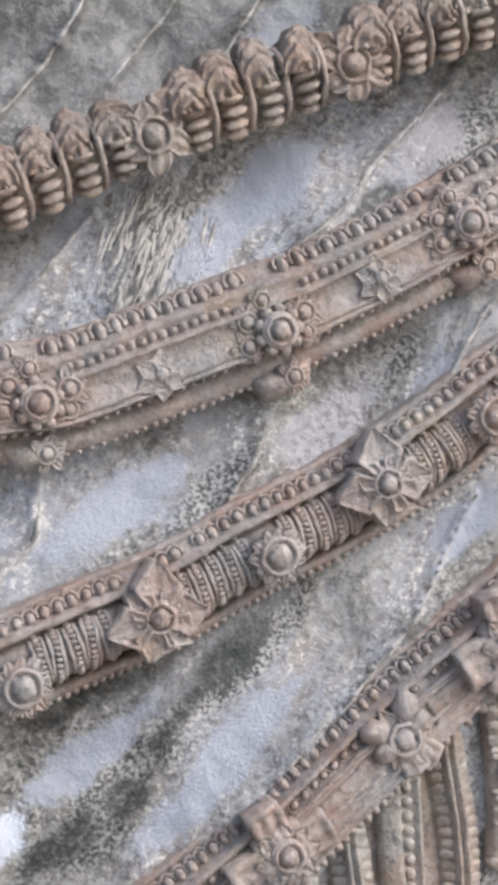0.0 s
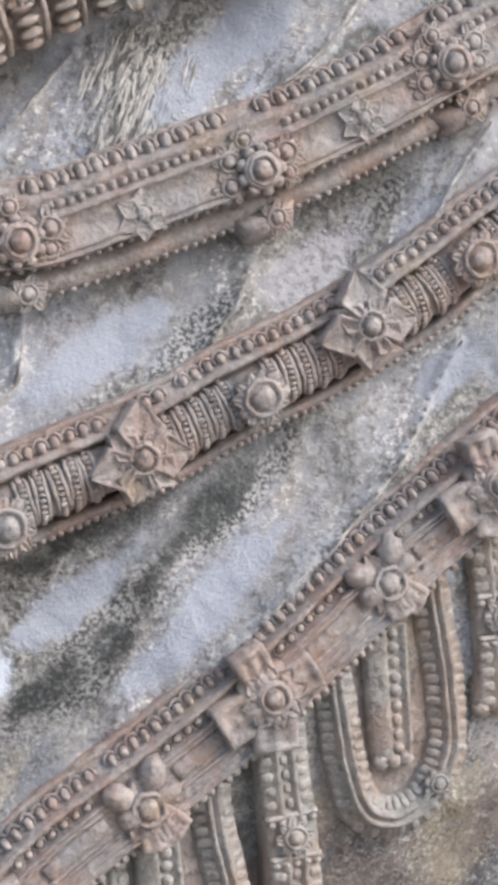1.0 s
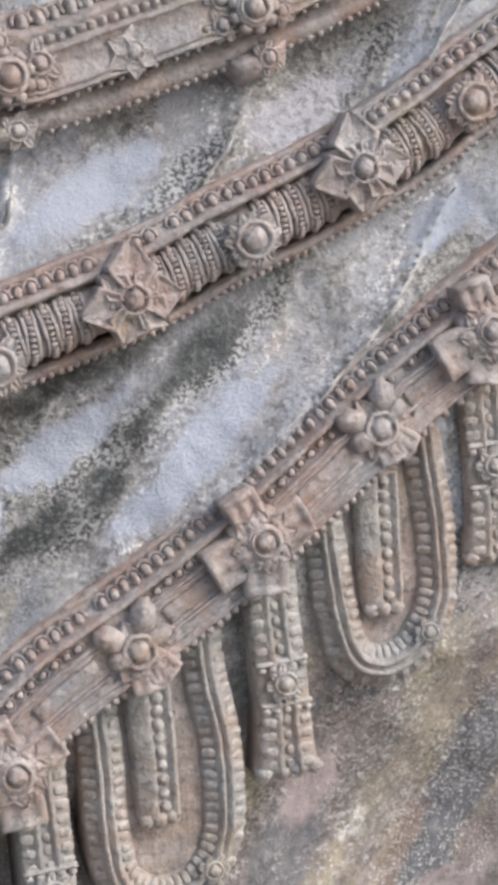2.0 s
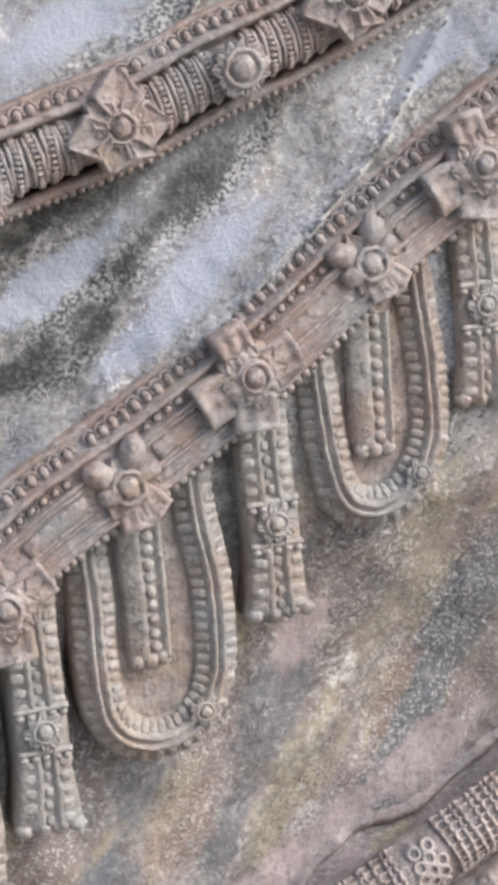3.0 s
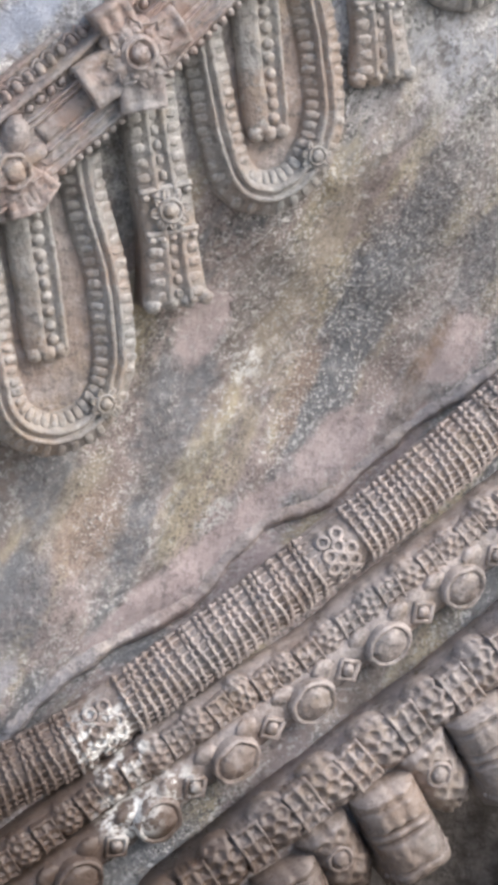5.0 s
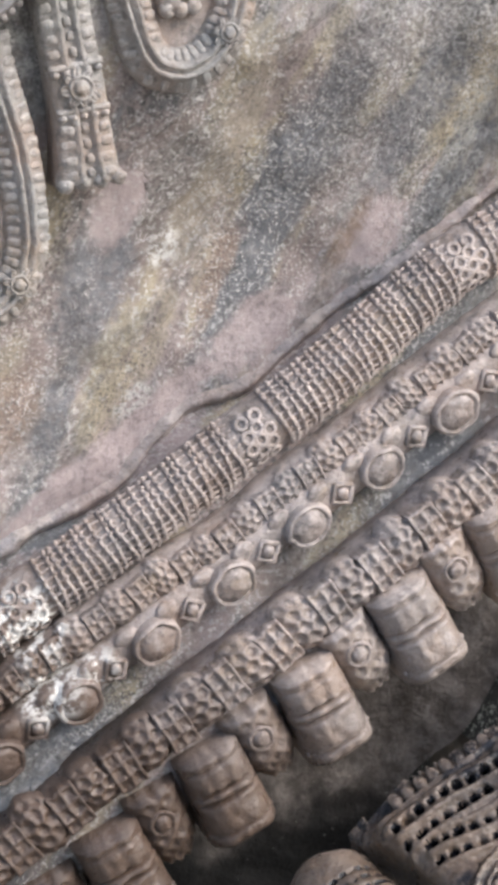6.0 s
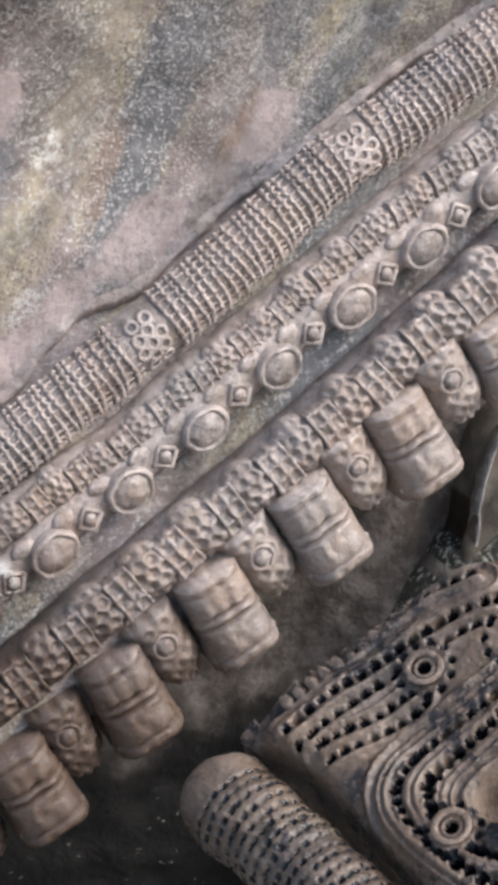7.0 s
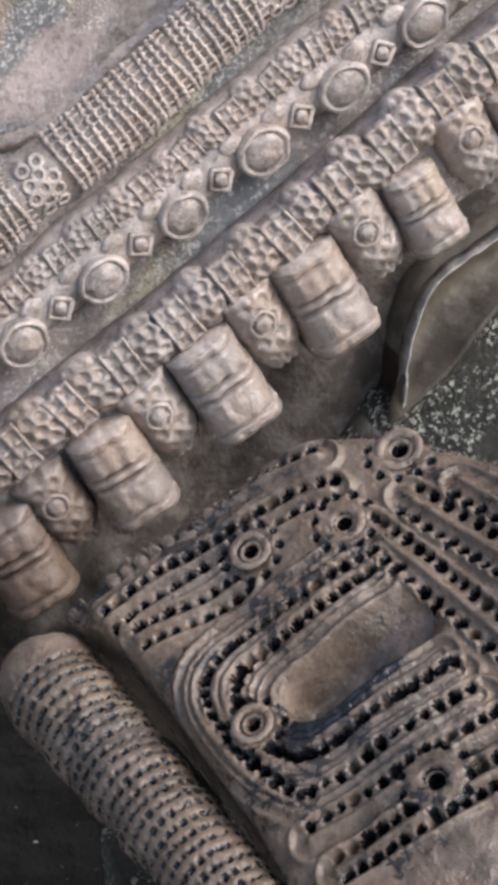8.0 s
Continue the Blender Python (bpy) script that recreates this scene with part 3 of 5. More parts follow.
def rosette(parent, course, s, w, h, r, kit, petals, kind="leaf", boss=0.42, start=0.0, label="", aspect=1.0):
    """A carved flower: a sunk plate with a ringed boss and its petals."""
    base = course.stand(s, w, h, 1.0, rnd.uniform(-5, 5))
    plate = part("rosette", plate_mesh(kit, r), parent, base, label)
    mesh = {"pear": kit.pear, "leaf": kit.leaf, "flame": kit.flame, "round": kit.round}[kind]
    for k in range(petals):
        a = start + 360 * k / petals
        long = r * shaken(1.0, 0.07)
        part("petal", mesh, plate, base @ pose(0, 0, r * 0.05, 0, 0, a + rnd.uniform(-4, 4)) @ Matrix.Diagonal((long, long * aspect, r * 0.62, 1)))
    part("boss", kit.boss, plate, base @ pose(0, 0, r * 0.2) @ Matrix.Diagonal((r * boss, r * boss, r * boss * 0.95, 1)))
    return plate


def ringed_boss(parent, course, s, w, h, label):
    """A boss within a plain ring and a ring of blunt beads."""
    base = course.stand(s, w, h, 1.0, rnd.uniform(0, 30))
    plate = part("rosette", plate_mesh(UPPER, 0.0255), parent, base, label)
    part("ring", UPPER.hoop, plate, base @ pose(0, 0, 0.005) @ Matrix.Diagonal((0.0185, 0.0185, 0.013, 1)))
    part("boss", UPPER.boss, plate, base @ pose(0, 0, 0.005) @ Matrix.Diagonal((0.0135, 0.0135, 0.0155, 1)))
    for k in range(9):
        a = 2 * math.pi * k / 9
        part("bead", UPPER.bead, plate, base @ pose(0.0195 * math.cos(a), 0.0195 * math.sin(a), 0.001, 0, 0, math.degrees(a)) @ Matrix.Diagonal((0.0050, 0.0058, 0.0050, 1)))


PLATES = {}


def plate_mesh(kit, r):
    key = (kit.mat.name, round(r, 3))
    if key not in PLATES:
        PLATES[key] = lathe("plate", [(r * 0.74, -r * 0.9), (r * 0.74, r * 0.05), (r * 0.6, r * 0.16), (r * 0.3, r * 0.2)], kit.mat, 14, 0.12)
    return PLATES[key]


# ---- courses of the carving, from the top down ----
TOP_ROPE = Course([(-0.55, 1.635), (-0.44, 1.7), (-0.343, 1.75), (-0.242, 1.797), (-0.137, 1.841), (-0.03, 1.89), (0.09, 1.935), (0.2, 1.97)], -0.005)
BAND_A = Course([(-0.6, 1.512), (-0.5, 1.52), (-0.43, 1.527), (-0.37, 1.538), (-0.29, 1.57), (-0.22, 1.6), (-0.135, 1.637), (-0.055, 1.682), (0.02, 1.727), (0.12, 1.79), (0.22, 1.85)], 0.0)
BAND_B = Course([(-0.6, 1.21), (-0.5, 1.245), (-0.42, 1.282), (-0.345, 1.316), (-0.268, 1.35), (-0.19, 1.397), (-0.11, 1.438), (-0.028, 1.489), (0.044, 1.545), (0.13, 1.61), (0.22, 1.67)], 0.0)
BAND_C = Course([(-0.56, 0.765), (-0.45, 0.862), (-0.345, 0.966), (-0.245, 1.041), (-0.162, 1.109), (-0.104, 1.165), (-0.056, 1.212), (-0.008, 1.256), (0.092, 1.339), (0.19, 1.42), (0.3, 1.5)], 0.0)
SEAM = Course([(-0.6, 0.2), (-0.42, 0.3), (-0.294, 0.389), (-0.224, 0.459), (-0.165, 0.502), (-0.118, 0.521), (-0.058, 0.546), (-0.034, 0.562), (0.002, 0.601), (0.039, 0.629), (0.089, 0.643), (0.126, 0.665), (0.188, 0.713), (0.24, 0.749), (0.378, 0.835), (0.497, 0.908), (0.75, 1.06)], 0.086)
ROLL = Course([(-0.6, 0.225), (-0.42, 0.325), (-0.285, 0.407), (-0.201, 0.446), (-0.087, 0.515), (0.03, 0.592), (0.149, 0.671), (0.272, 0.766), (0.359, 0.814), (0.428, 0.859), (0.6, 0.96)], 0.024)
LITTLE = Course([(-0.4, 0.26), (-0.25, 0.355), (-0.078, 0.461), (0.034, 0.519), (0.1, 0.565), (0.179, 0.616), (0.29, 0.692), (0.353, 0.732), (0.5, 0.825), (0.62, 0.9)], 0.0)
OVALS = Course([(-0.44, 0.16), (-0.27, 0.275), (-0.12, 0.376), (-0.044, 0.425), (0.117, 0.531), (0.279, 0.639), (0.36, 0.689), (0.449, 0.743), (0.62, 0.85)], -0.01)
CHAIN = Course([(-0.4, 0.115), (-0.25, 0.215), (-0.104, 0.308), (0.007, 0.382), (0.12, 0.455), (0.229, 0.527), (0.334, 0.6), (0.46, 0.69), (0.6, 0.78)], -0.05)
HEM = Course([(-0.4, 0.05), (-0.25, 0.14), (-0.126, 0.215), (-0.01, 0.285), (0.109, 0.36), (0.212, 0.434), (0.31, 0.506), (0.43, 0.59), (0.58, 0.69)], -0.07)


# ---- ground and the bare stone of the relief ----
def side_of(course, x, z):
    """Height over a course, measured square to its general run; negative below."""
    return (z - np.interp(x, course.xz[:, 0], course.xz[:, 1])) * 0.84


def field(seed, scale, x, z, octaves=3, squash=1.0, tilt=0.0):
    c, s = math.cos(radians(tilt)), math.sin(radians(tilt))
    flat = [noise.fractal(Vector(((a * c + b * s) * scale, seed, (b * c - a * s) * scale * squash)), 1.0, 2.0, octaves) for a, b in zip(x.ravel(), z.ravel())]
    return np.array(flat).reshape(x.shape)


CRACKS = [  # raised seams in the stone between the bands: points, height
    ([(-0.18, 1.66), (-0.123, 1.71), (-0.085, 1.755), (-0.042, 1.802), (0.01, 1.86)], 0.007),
    ([(-0.44, 1.585), (-0.39, 1.639), (-0.345, 1.695)], 0.006),
    ([(-0.45, 1.76), (-0.404, 1.816), (-0.38, 1.854), (-0.34, 1.93)], 0.006),
    ([(-0.335, 1.81), (-0.282, 1.889), (-0.25, 1.94)], 0.005),
    ([(-0.24, 1.83), (-0.206, 1.892), (-0.17, 1.95)], 0.006),
    ([(-0.24, 1.39), (-0.208, 1.444), (-0.175, 1.505)], 0.008),
    ([(-0.01, 1.53), (0.018, 1.594), (0.06, 1.66)], 0.008),
    ([(-0.43, 1.35), (-0.391, 1.392), (-0.378, 1.46)], 0.007),
    ([(-0.12, 1.2), (-0.078, 1.257), (-0.024, 1.323), (0.0, 1.36), (0.05, 1.45)], 0.008),
    ([(-0.19, 1.13), (-0.101, 1.24)], 0.005),
]


def polyline_distance(x, z, points):
    best, side = np.full(x.shape, 9.0), np.zeros(x.shape)
    for (ax, az), (bx, bz) in zip(points, points[1:]):
        dx, dz = bx - ax, bz - az
        t = np.clip(((x - ax) * dx + (z - az) * dz) / (dx * dx + dz * dz), 0, 1)
        d = np.hypot(x - ax - t * dx, z - az - t * dz)
        closer = d < best
        best = np.where(closer, d, best)
        side = np.where(closer, np.sign((x - ax) * dz - (z - az) * dx), side)
    return best, side


def relief_depth(x, z):
    """How far back the bare stone lies (y)."""
    y = 0.046 + 0.062 * smoothstep(1.1, 0.84, z - 0.15 * x + 0.07) - 0.018 * smoothstep(0.0, -0.25, x) * smoothstep(1.0, 0.7, z)
    y += 0.013 * field(3.1, 6.5, x, z, 2, 0.6, 35) + 0.0035 * field(7.7, 22, x, z, 3, 0.8, 25)
    y += 0.42 * (z - 1.17) * np.exp(-(((x + 0.41) / 0.085) ** 2) - (((z - 1.165) / 0.05) ** 2))
    along, across = (x + 0.2) * 0.76 + (z - 1.235) * 0.65, (z - 1.235) * 0.76 - (x + 0.2) * 0.65
    y += 0.34 * across * np.exp(-((along / 0.11) ** 2) - ((across / 0.03) ** 2))
    for c in (BAND_A, BAND_B, BAND_C):
        over = side_of(c, x, z)
        y -= 0.03 * smoothstep(0.14, 0.04, over) * smoothstep(-0.02, 0.04, over)
    wob = 0.006 * field(1.3, 30, x, z, 2)
    for points, high in CRACKS:
        d, side = polyline_distance(x + wob, z + wob, points)
        y -= high * np.exp(-((d / 0.0045) ** 2)) + high * 0.8 * np.where(side < 0, np.exp(-((d / 0.028) ** 2)), 0)
    fibres = np.exp(-(((x + 0.3) / 0.045) ** 2) - (((z - 1.66) / 0.055) ** 2))
    y -= fibres * 0.006 * (0.5 + field(5.2, 110, x, z, 2, 0.16, -20))
    q = -side_of(SEAM, x, z)
    floor = (y + 0.003) * smoothstep(0.036, 0.008, q) + 0.02 * smoothstep(0.008, 0.036, q) - 0.022 * smoothstep(0.075, 0.15, q) - 0.06 * smoothstep(0.155, 0.19, q)
    floor = floor + (0.15 - 0.07 * smoothstep(0.22, 0.36, x)) * smoothstep(0.262, 0.285, q) + 0.01 * field(9.2, 16, x, z, 2) * smoothstep(0.26, 0.3, q)
    return np.where(q > 0.004, floor + 0.0, y)


def relief_wall():
    xs, zs = np.arange(-0.95, 1.06, 0.0045), np.arange(-0.6, 2.35, 0.0045)
    x, z = np.meshgrid(xs, zs)
    y = relief_depth(x, z)
    n, m = x.shape
    co = np.stack([x, y, z], -1).reshape(-1, 3)
    idx = np.arange(n * m).reshape(n, m)
    quads = np.stack([idx[:-1, :-1], idx[:-1, 1:], idx[1:, 1:], idx[1:, :-1]], -1).reshape(-1, 4)
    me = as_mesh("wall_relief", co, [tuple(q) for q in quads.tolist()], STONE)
    # faces behind the hem take the colour that holds the recess's shade
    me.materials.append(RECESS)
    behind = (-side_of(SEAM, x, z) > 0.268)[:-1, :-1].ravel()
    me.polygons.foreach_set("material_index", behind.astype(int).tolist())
    wall = settle(new("wall_relief", me), None, Matrix.Identity(4))
    veins(wall)
    tagged(wall, "grey soapstone relief ground, smooth and lichen-speckled", "stone wall", kind="structure")


def plain_box(name, lo, hi, mat, label, category):
    verts = [(x, y, z) for x in (lo[0], hi[0]) for y in (lo[1], hi[1]) for z in (lo[2], hi[2])]
    faces = [(0, 1, 3, 2), (4, 6, 7, 5), (0, 4, 5, 1), (2, 3, 7, 6), (0, 2, 6, 4), (1, 5, 7, 3)]
    return tagged(new(name, as_mesh(name, verts, faces, mat, False)), label, category, kind="structure")


def veins(wall):
    """Pale seams that stand a little proud of the bare stone."""
    pale = VEIN
    strands = [(points, 0.0015) for points, _ in CRACKS]
    for k in range(16):
        x, z = -0.345 + 0.105 * rnd.random(), 1.615 + 0.06 * rnd.random()
        run = rnd.uniform(0.016, 0.055)
        strands.append(([(x, z), (x + 0.17 * run + rnd.uniform(-0.002, 0.002), z + 0.5 * run), (x + 0.36 * run + rnd.uniform(-0.002, 0.002), z + run)], rnd.uniform(0.0012, 0.0020)))
    for points, half in strands:
        c = Course([(x + rnd.uniform(-0.003, 0.003), z) for x, z in points], 0.0)
        n = max(6, int(c.length / 0.006))
        rows = [c.at(c.length * i / n) for i in range(n + 1)]
        px, pz = np.array([r[0][0] for r in rows]), np.array([r[0][1] for r in rows])
        back = relief_depth(px, pz)
        verts, faces = [], []
        for i, (p, t, nn) in enumerate(rows):
            k = half * (0.35 + 0.9 * math.sin(math.pi * i / n)) * (1 + 0.6 * noise.noise(Vector((p[0] * 70, 0, p[1] * 70))))
            wob = 0.0018 * noise.noise(Vector((p[0] * 45, 4, p[1] * 45)))
            for w, h in ((-1.6, -0.004), (-0.8, k * 0.35), (0.0, k * 0.6), (0.8, k * 0.35), (1.6, -0.004)):
                verts.append((p[0] + nn[0] * (w * k + wob), back[i] - h, p[1] + nn[1] * (w * k + wob)))
        for i in range(n):
            for j in range(4):
                faces.append((i * 5 + j, i * 5 + j + 1, (i + 1) * 5 + j + 1, (i + 1) * 5 + j))
        part("vein", as_mesh("vein", verts, faces, pale), wall)


relief_wall()
plain_box("wall_north", (-3.0, 0.2, -0.6), (3.2, 0.8, 2.9), STONE, "plain stone wall behind the carved relief", "wall")
ground = tagged(new("ground", as_mesh("ground", [(-300, -300, -0.6), (300, -300, -0.6), (300, 300, -0.6), (-300, 300, -0.6)], [(0, 1, 2, 3)], PAVING)), "worn stone paving in front of the wall", "ground", kind="structure")


# ---- top rope of leaf hoods ----
def rope_of_hoods():
    rope = thing("carved_garland", TOP_ROPE.point(TOP_ROPE.length / 2, 0, 0), "thick brown-grey stone garland of overlapping leaf hoods", "carved garland")
    core = [(0.027 * math.cos(radians(a)), 0.024 * math.sin(radians(a))) for a in range(-10, 191, 20)] + [(-0.027, -0.06), (0.027, -0.06)]
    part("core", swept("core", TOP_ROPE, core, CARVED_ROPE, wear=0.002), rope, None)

    def leaf(a, b):
        t = math.pi * (0.06 + 0.42 * b)
        crest = math.sin(math.pi * a) ** 0.6
        veins = 0.0026 * math.cos(2 * math.pi * math.hypot((a - 0.5) * 1.1, 1.05 - b) / 0.26)
        r = 0.033 + 0.006 * crest + veins + 0.005 * (1 - b) * crest
        return Vector(((a - 0.5) * 0.036 + 0.005 * math.cos(math.pi * b), r * math.cos(t), r * math.sin(t)))

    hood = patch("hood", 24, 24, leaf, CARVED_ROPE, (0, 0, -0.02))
    worn(hood, 0.0032, 85)
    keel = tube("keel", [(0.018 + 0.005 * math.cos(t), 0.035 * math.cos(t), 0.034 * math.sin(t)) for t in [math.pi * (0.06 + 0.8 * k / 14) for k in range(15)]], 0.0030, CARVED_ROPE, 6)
    worn(keel, 0.0018, 90)
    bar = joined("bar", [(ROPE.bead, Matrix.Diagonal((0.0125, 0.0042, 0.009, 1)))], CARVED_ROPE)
    s, spots = 0.02, [TOP_ROPE.near(-0.315, 1.768)[0], TOP_ROPE.near(-0.131, 1.843)[0], TOP_ROPE.near(0.06, 1.92)[0]]
    while s < TOP_ROPE.length - 0.02:
        if all(abs(s - c) > 0.026 for c in spots):
            seg = part("hood", hood, rope, TOP_ROPE.stand(s, 0, 0, (shaken(1.0, 0.1), shaken(1.0, 0.1), shaken(1.0, 0.1)), rnd.uniform(-14, 4)))
            base = TOP_ROPE.stand(s, 0, 0)
            part("keel", keel, seg, base)
            for w, h, size in ((0.020, 0.0285, 0.0085), (0.004, 0.034, 0.0065)):
                part("eye", ROPE.hoop, seg, base @ pose(rnd.uniform(-0.002, 0.002), w, h, -35 if w > 0.01 else -8, 0, 0) @ Matrix.Diagonal((size, size * 1.15, 0.009, 1)))
                part("bead", ROPE.bead, seg, base @ pose(0, w, h, -35 if w > 0.01 else -8, 0, 0) @ Matrix.Diagonal((size * 0.45, size * 0.5, 0.006, 1)))
            for k in range(4):
                a = radians(88 + 20 * k)
                part("bar", bar, seg, base @ pose(0.0, 0.031 * math.cos(a), 0.031 * math.sin(a), math.degrees(a) - 90, 0, 0))
        s += 0.0365
    for c in spots:
        rosette(rope, TOP_ROPE, c, -0.004, 0.026, 0.033, ROPE, 6, "round", 0.48, 20, "worn leafy flower", 1.3)
        for da, dw in ((-0.02, 0.024), (0.022, 0.022), (-0.02, -0.02), (0.02, -0.02)):
            part("leaf_lump", ROPE.flame, rope, TOP_ROPE.stand(c + da * 0.4, dw * 0.4, 0.018, (0.032, 0.026, 0.022), math.degrees(math.atan2(dw, da))))


# ---- upper three jewelled bands ----
def moulding(face, top, bottom, back=0.055, lines=()):
    """Profile of a band: (w, h) from the lower edge over the face to the upper lip; lines are raised fillets (w, h, half width)."""
    pts = [(bottom, -back), (bottom, face - 0.007), (bottom + 0.003, face - 0.001)]
    for w, up, half in sorted(lines):
        pts += [(w - half, face), (w - half * 0.5, face + up), (w + half * 0.5, face + up), (w + half, face)]
    return pts


def band_of_scallops():
    c = BAND_A
    band = thing("jewelled_band", c.point(c.length / 2, 0, 0), "broad brown-grey stone band with scalloped edge and flower clusters", "carved band", "bands across the relief")
    prof = moulding(0.012, 0.04, -0.036, lines=[(-0.033, 0.0035, 0.0022), (-0.027, 0.003, 0.002), (0.005, 0.004, 0.0025)])
    prof += [(0.011, 0.010), (0.018, 0.010), (0.022, 0.013), (0.027, 0.0125), (0.030, 0.004), (0.040, -0.006), (0.043, -0.004), (0.046, -0.012), (0.046, -0.055)]
    part("face", swept("face", c, prof, CARVED), band)
    rail = [(-0.062, -0.05), (-0.062, -0.012), (-0.058, -0.004), (-0.047, -0.004), (-0.043, -0.008), (-0.034, -0.008), (-0.034, -0.05)]
    part("lower_rail", swept("lower_rail", c, rail, CARVED), band)
    bigs = [c.near(-0.398, 1.521), c.near(-0.18, 1.597), c.near(0.001, 1.707), c.near(-0.55, 1.50)]
    smalls = [c.near(-0.287, 1.551), c.near(-0.083, 1.65), c.near(0.1, 1.765)]
    holes = [(s - 0.034, s + 0.034) for s, w in bigs]
    row("scallop", UPPER.scallop, band, c, 0.01, c.length - 0.01, 0.0165, 0.0365, 0.0015, (0.0098, 0.0115, 0.0105), 38, 0, [(s - 0.018, s + 0.018) for s, w in bigs])
    row("bead", UPPER.bead, band, c, 0.01, c.length - 0.01, 0.0102, 0.0145, 0.0095, (0.0052, 0.0046, 0.006), 25, 0, holes)
    row("nub", UPPER.bead, band, c, 0.01, c.length - 0.01, 0.0095, -0.061, -0.010, (0.0036, 0.0032, 0.0042), -30, 0)
    row("nub", UPPER.bead, band, c, 0.01, c.length - 0.01, 0.0105, -0.0365, 0.008, (0.0030, 0.0026, 0.0032), -30, 0)
    for s, w in smalls:
        rosette(band, c, s, w, 0.009, 0.025, UPPER, 6, "flame", 0.40, 15, "small worn star flower", 0.75)
    for s, w in bigs:
        ringed_boss(band, c, s, w, 0.018, "ringed flower boss with worn petals")
        for ds, dw, r in ((-0.028, 0.018, 0.015), (-0.034, -0.006, 0.015), (-0.006, 0.034, 0.013), (0.032, 0.008, 0.017), (0.028, -0.012, 0.013), (0.004, -0.052, 0.015)):
            low = dw < -0.04
            rosette(band, c, s + ds * 0.9, w + dw * 0.9, 0.002 if low else 0.011, r * 1.2, UPPER, 6, "round", 0.50, rnd.uniform(0, 60))
        part("ledge", ledge_mesh(), band, c.stand(s - 0.003, w - 0.049, -0.004))


LEDGE = []


def ledge_mesh():
    """A small curled lip that hangs under a flower."""
    if not LEDGE:
        LEDGE.append(patch("ledge", 10, 6, lambda a, b: Vector(((a - 0.5) * 0.062 * (1 - 0.3 * (1 - b)), -0.012 + 0.024 * b, 0.010 * math.sin(math.pi * a) ** 0.6 * (0.4 + 0.8 * math.sin(math.pi * b)))), CARVED, (0, 0, -0.03)))
    return LEDGE[0]


def band_of_ribs():
    c = BAND_B
    band = thing("jewelled_band", c.point(c.length / 2, 0, 0), "stone band wrapped in beaded ribs with leafy flowers", "carved band", "bands across the relief")
    arch = [(-0.033 + 0.0235 * (1 - math.cos(radians(a))), 0.020 * math.sin(radians(a)) - 0.008) for a in range(0, 181, 18)]
    prof = [(-0.033, -0.055)] + arch + [(0.0165, 0.004), (0.019, 0.012), (0.023, 0.012), (0.0255, 0.003), (0.037, -0.006), (0.040, -0.002), (0.044, -0.006), (0.045, -0.055)]
    part("face", swept("face", c, prof, CARVED), band)
    rail = [(-0.053, -0.052), (-0.053, -0.022), (-0.049, -0.014), (-0.043, -0.014), (-0.040, -0.022), (-0.037, -0.052)]
    part("lower_rail", swept("lower_rail", c, rail, CARVED), band)
    bigs = [c.near(-0.28, 1.333), c.near(-0.069, 1.461), c.near(-0.49, 1.235), c.near(0.15, 1.605)]
    mids = [c.near(0.039, 1.528), c.near(-0.169, 1.391), c.near(-0.4, 1.269)]
    row("arch_bead", UPPER.arch, band, c, 0.01, c.length - 0.01, 0.0134, 0.031, 0.0005, (0.0082, 0.0092, 0.0092), 32, 0, [(s - 0.014, s + 0.014) for s, w in bigs])
    row("nub", UPPER.bead, band, c, 0.01, c.length - 0.01, 0.009, -0.052, -0.018, (0.0034, 0.003, 0.0036), -25, 0)
    hoop = []
    for k in range(13):
        a = radians(8 + 150 * k / 12)
        hoop.append((0.0, -0.0095 - 0.0245 * math.cos(a), 0.0215 * math.sin(a) - 0.008))
    ridge = [tube("ridge", [(x, *p[1:]) for p in hoop], 0.0022, CARVED, 6) for x in (-0.0052, 0.0052)]
    beads = [(UPPER.bead, pose(0, p[1], p[2], 78 - 150 * k / 12, 0, 0) @ Matrix.Diagonal((0.0038, 0.0021, 0.0036, 1))) for k, p in enumerate(hoop)]
    rib = worn(joined("rib", [(r, Matrix.Identity(4)) for r in ridge] + beads, CARVED), 0.0012, 110)
    gaps = [(s - 0.03, s + 0.028) for s, w in bigs] + [(s - 0.02, s + 0.02) for s, w in mids]
    row("rib", rib, band, c, 0.01, c.length - 0.01, 0.0158, 0, 0, (1, 1, 1), 0, -6, gaps, 0.0, 0.015)
    for s, w in bigs:
        for a, long, wide in ((72, 0.053, 0.046), (-12, 0.047, 0.042), (174, 0.049, 0.042), (240, 0.041, 0.040), (300, 0.040, 0.038), (124, 0.036, 0.030), (28, 0.035, 0.028)):
            part("leaf", UPPER.flame, band, c.stand(s, w, 0.013, (long, wide, 0.036), a + rnd.uniform(-7, 7)))
        for k in range(9):
            part("petal", UPPER.leaf, band, c.stand(s, w, 0.019, (0.031, 0.026, 0.018), 40 * k + 12 + rnd.uniform(-5, 5)))
        ringed_boss(band, c, s, w, 0.022, "ringed boss among pointed leaves")
    for s, w in mids:
        rosette(band, c, s, w, 0.017, 0.027, UPPER, 11, "round", 0.62, 0, "round many-petalled flower")


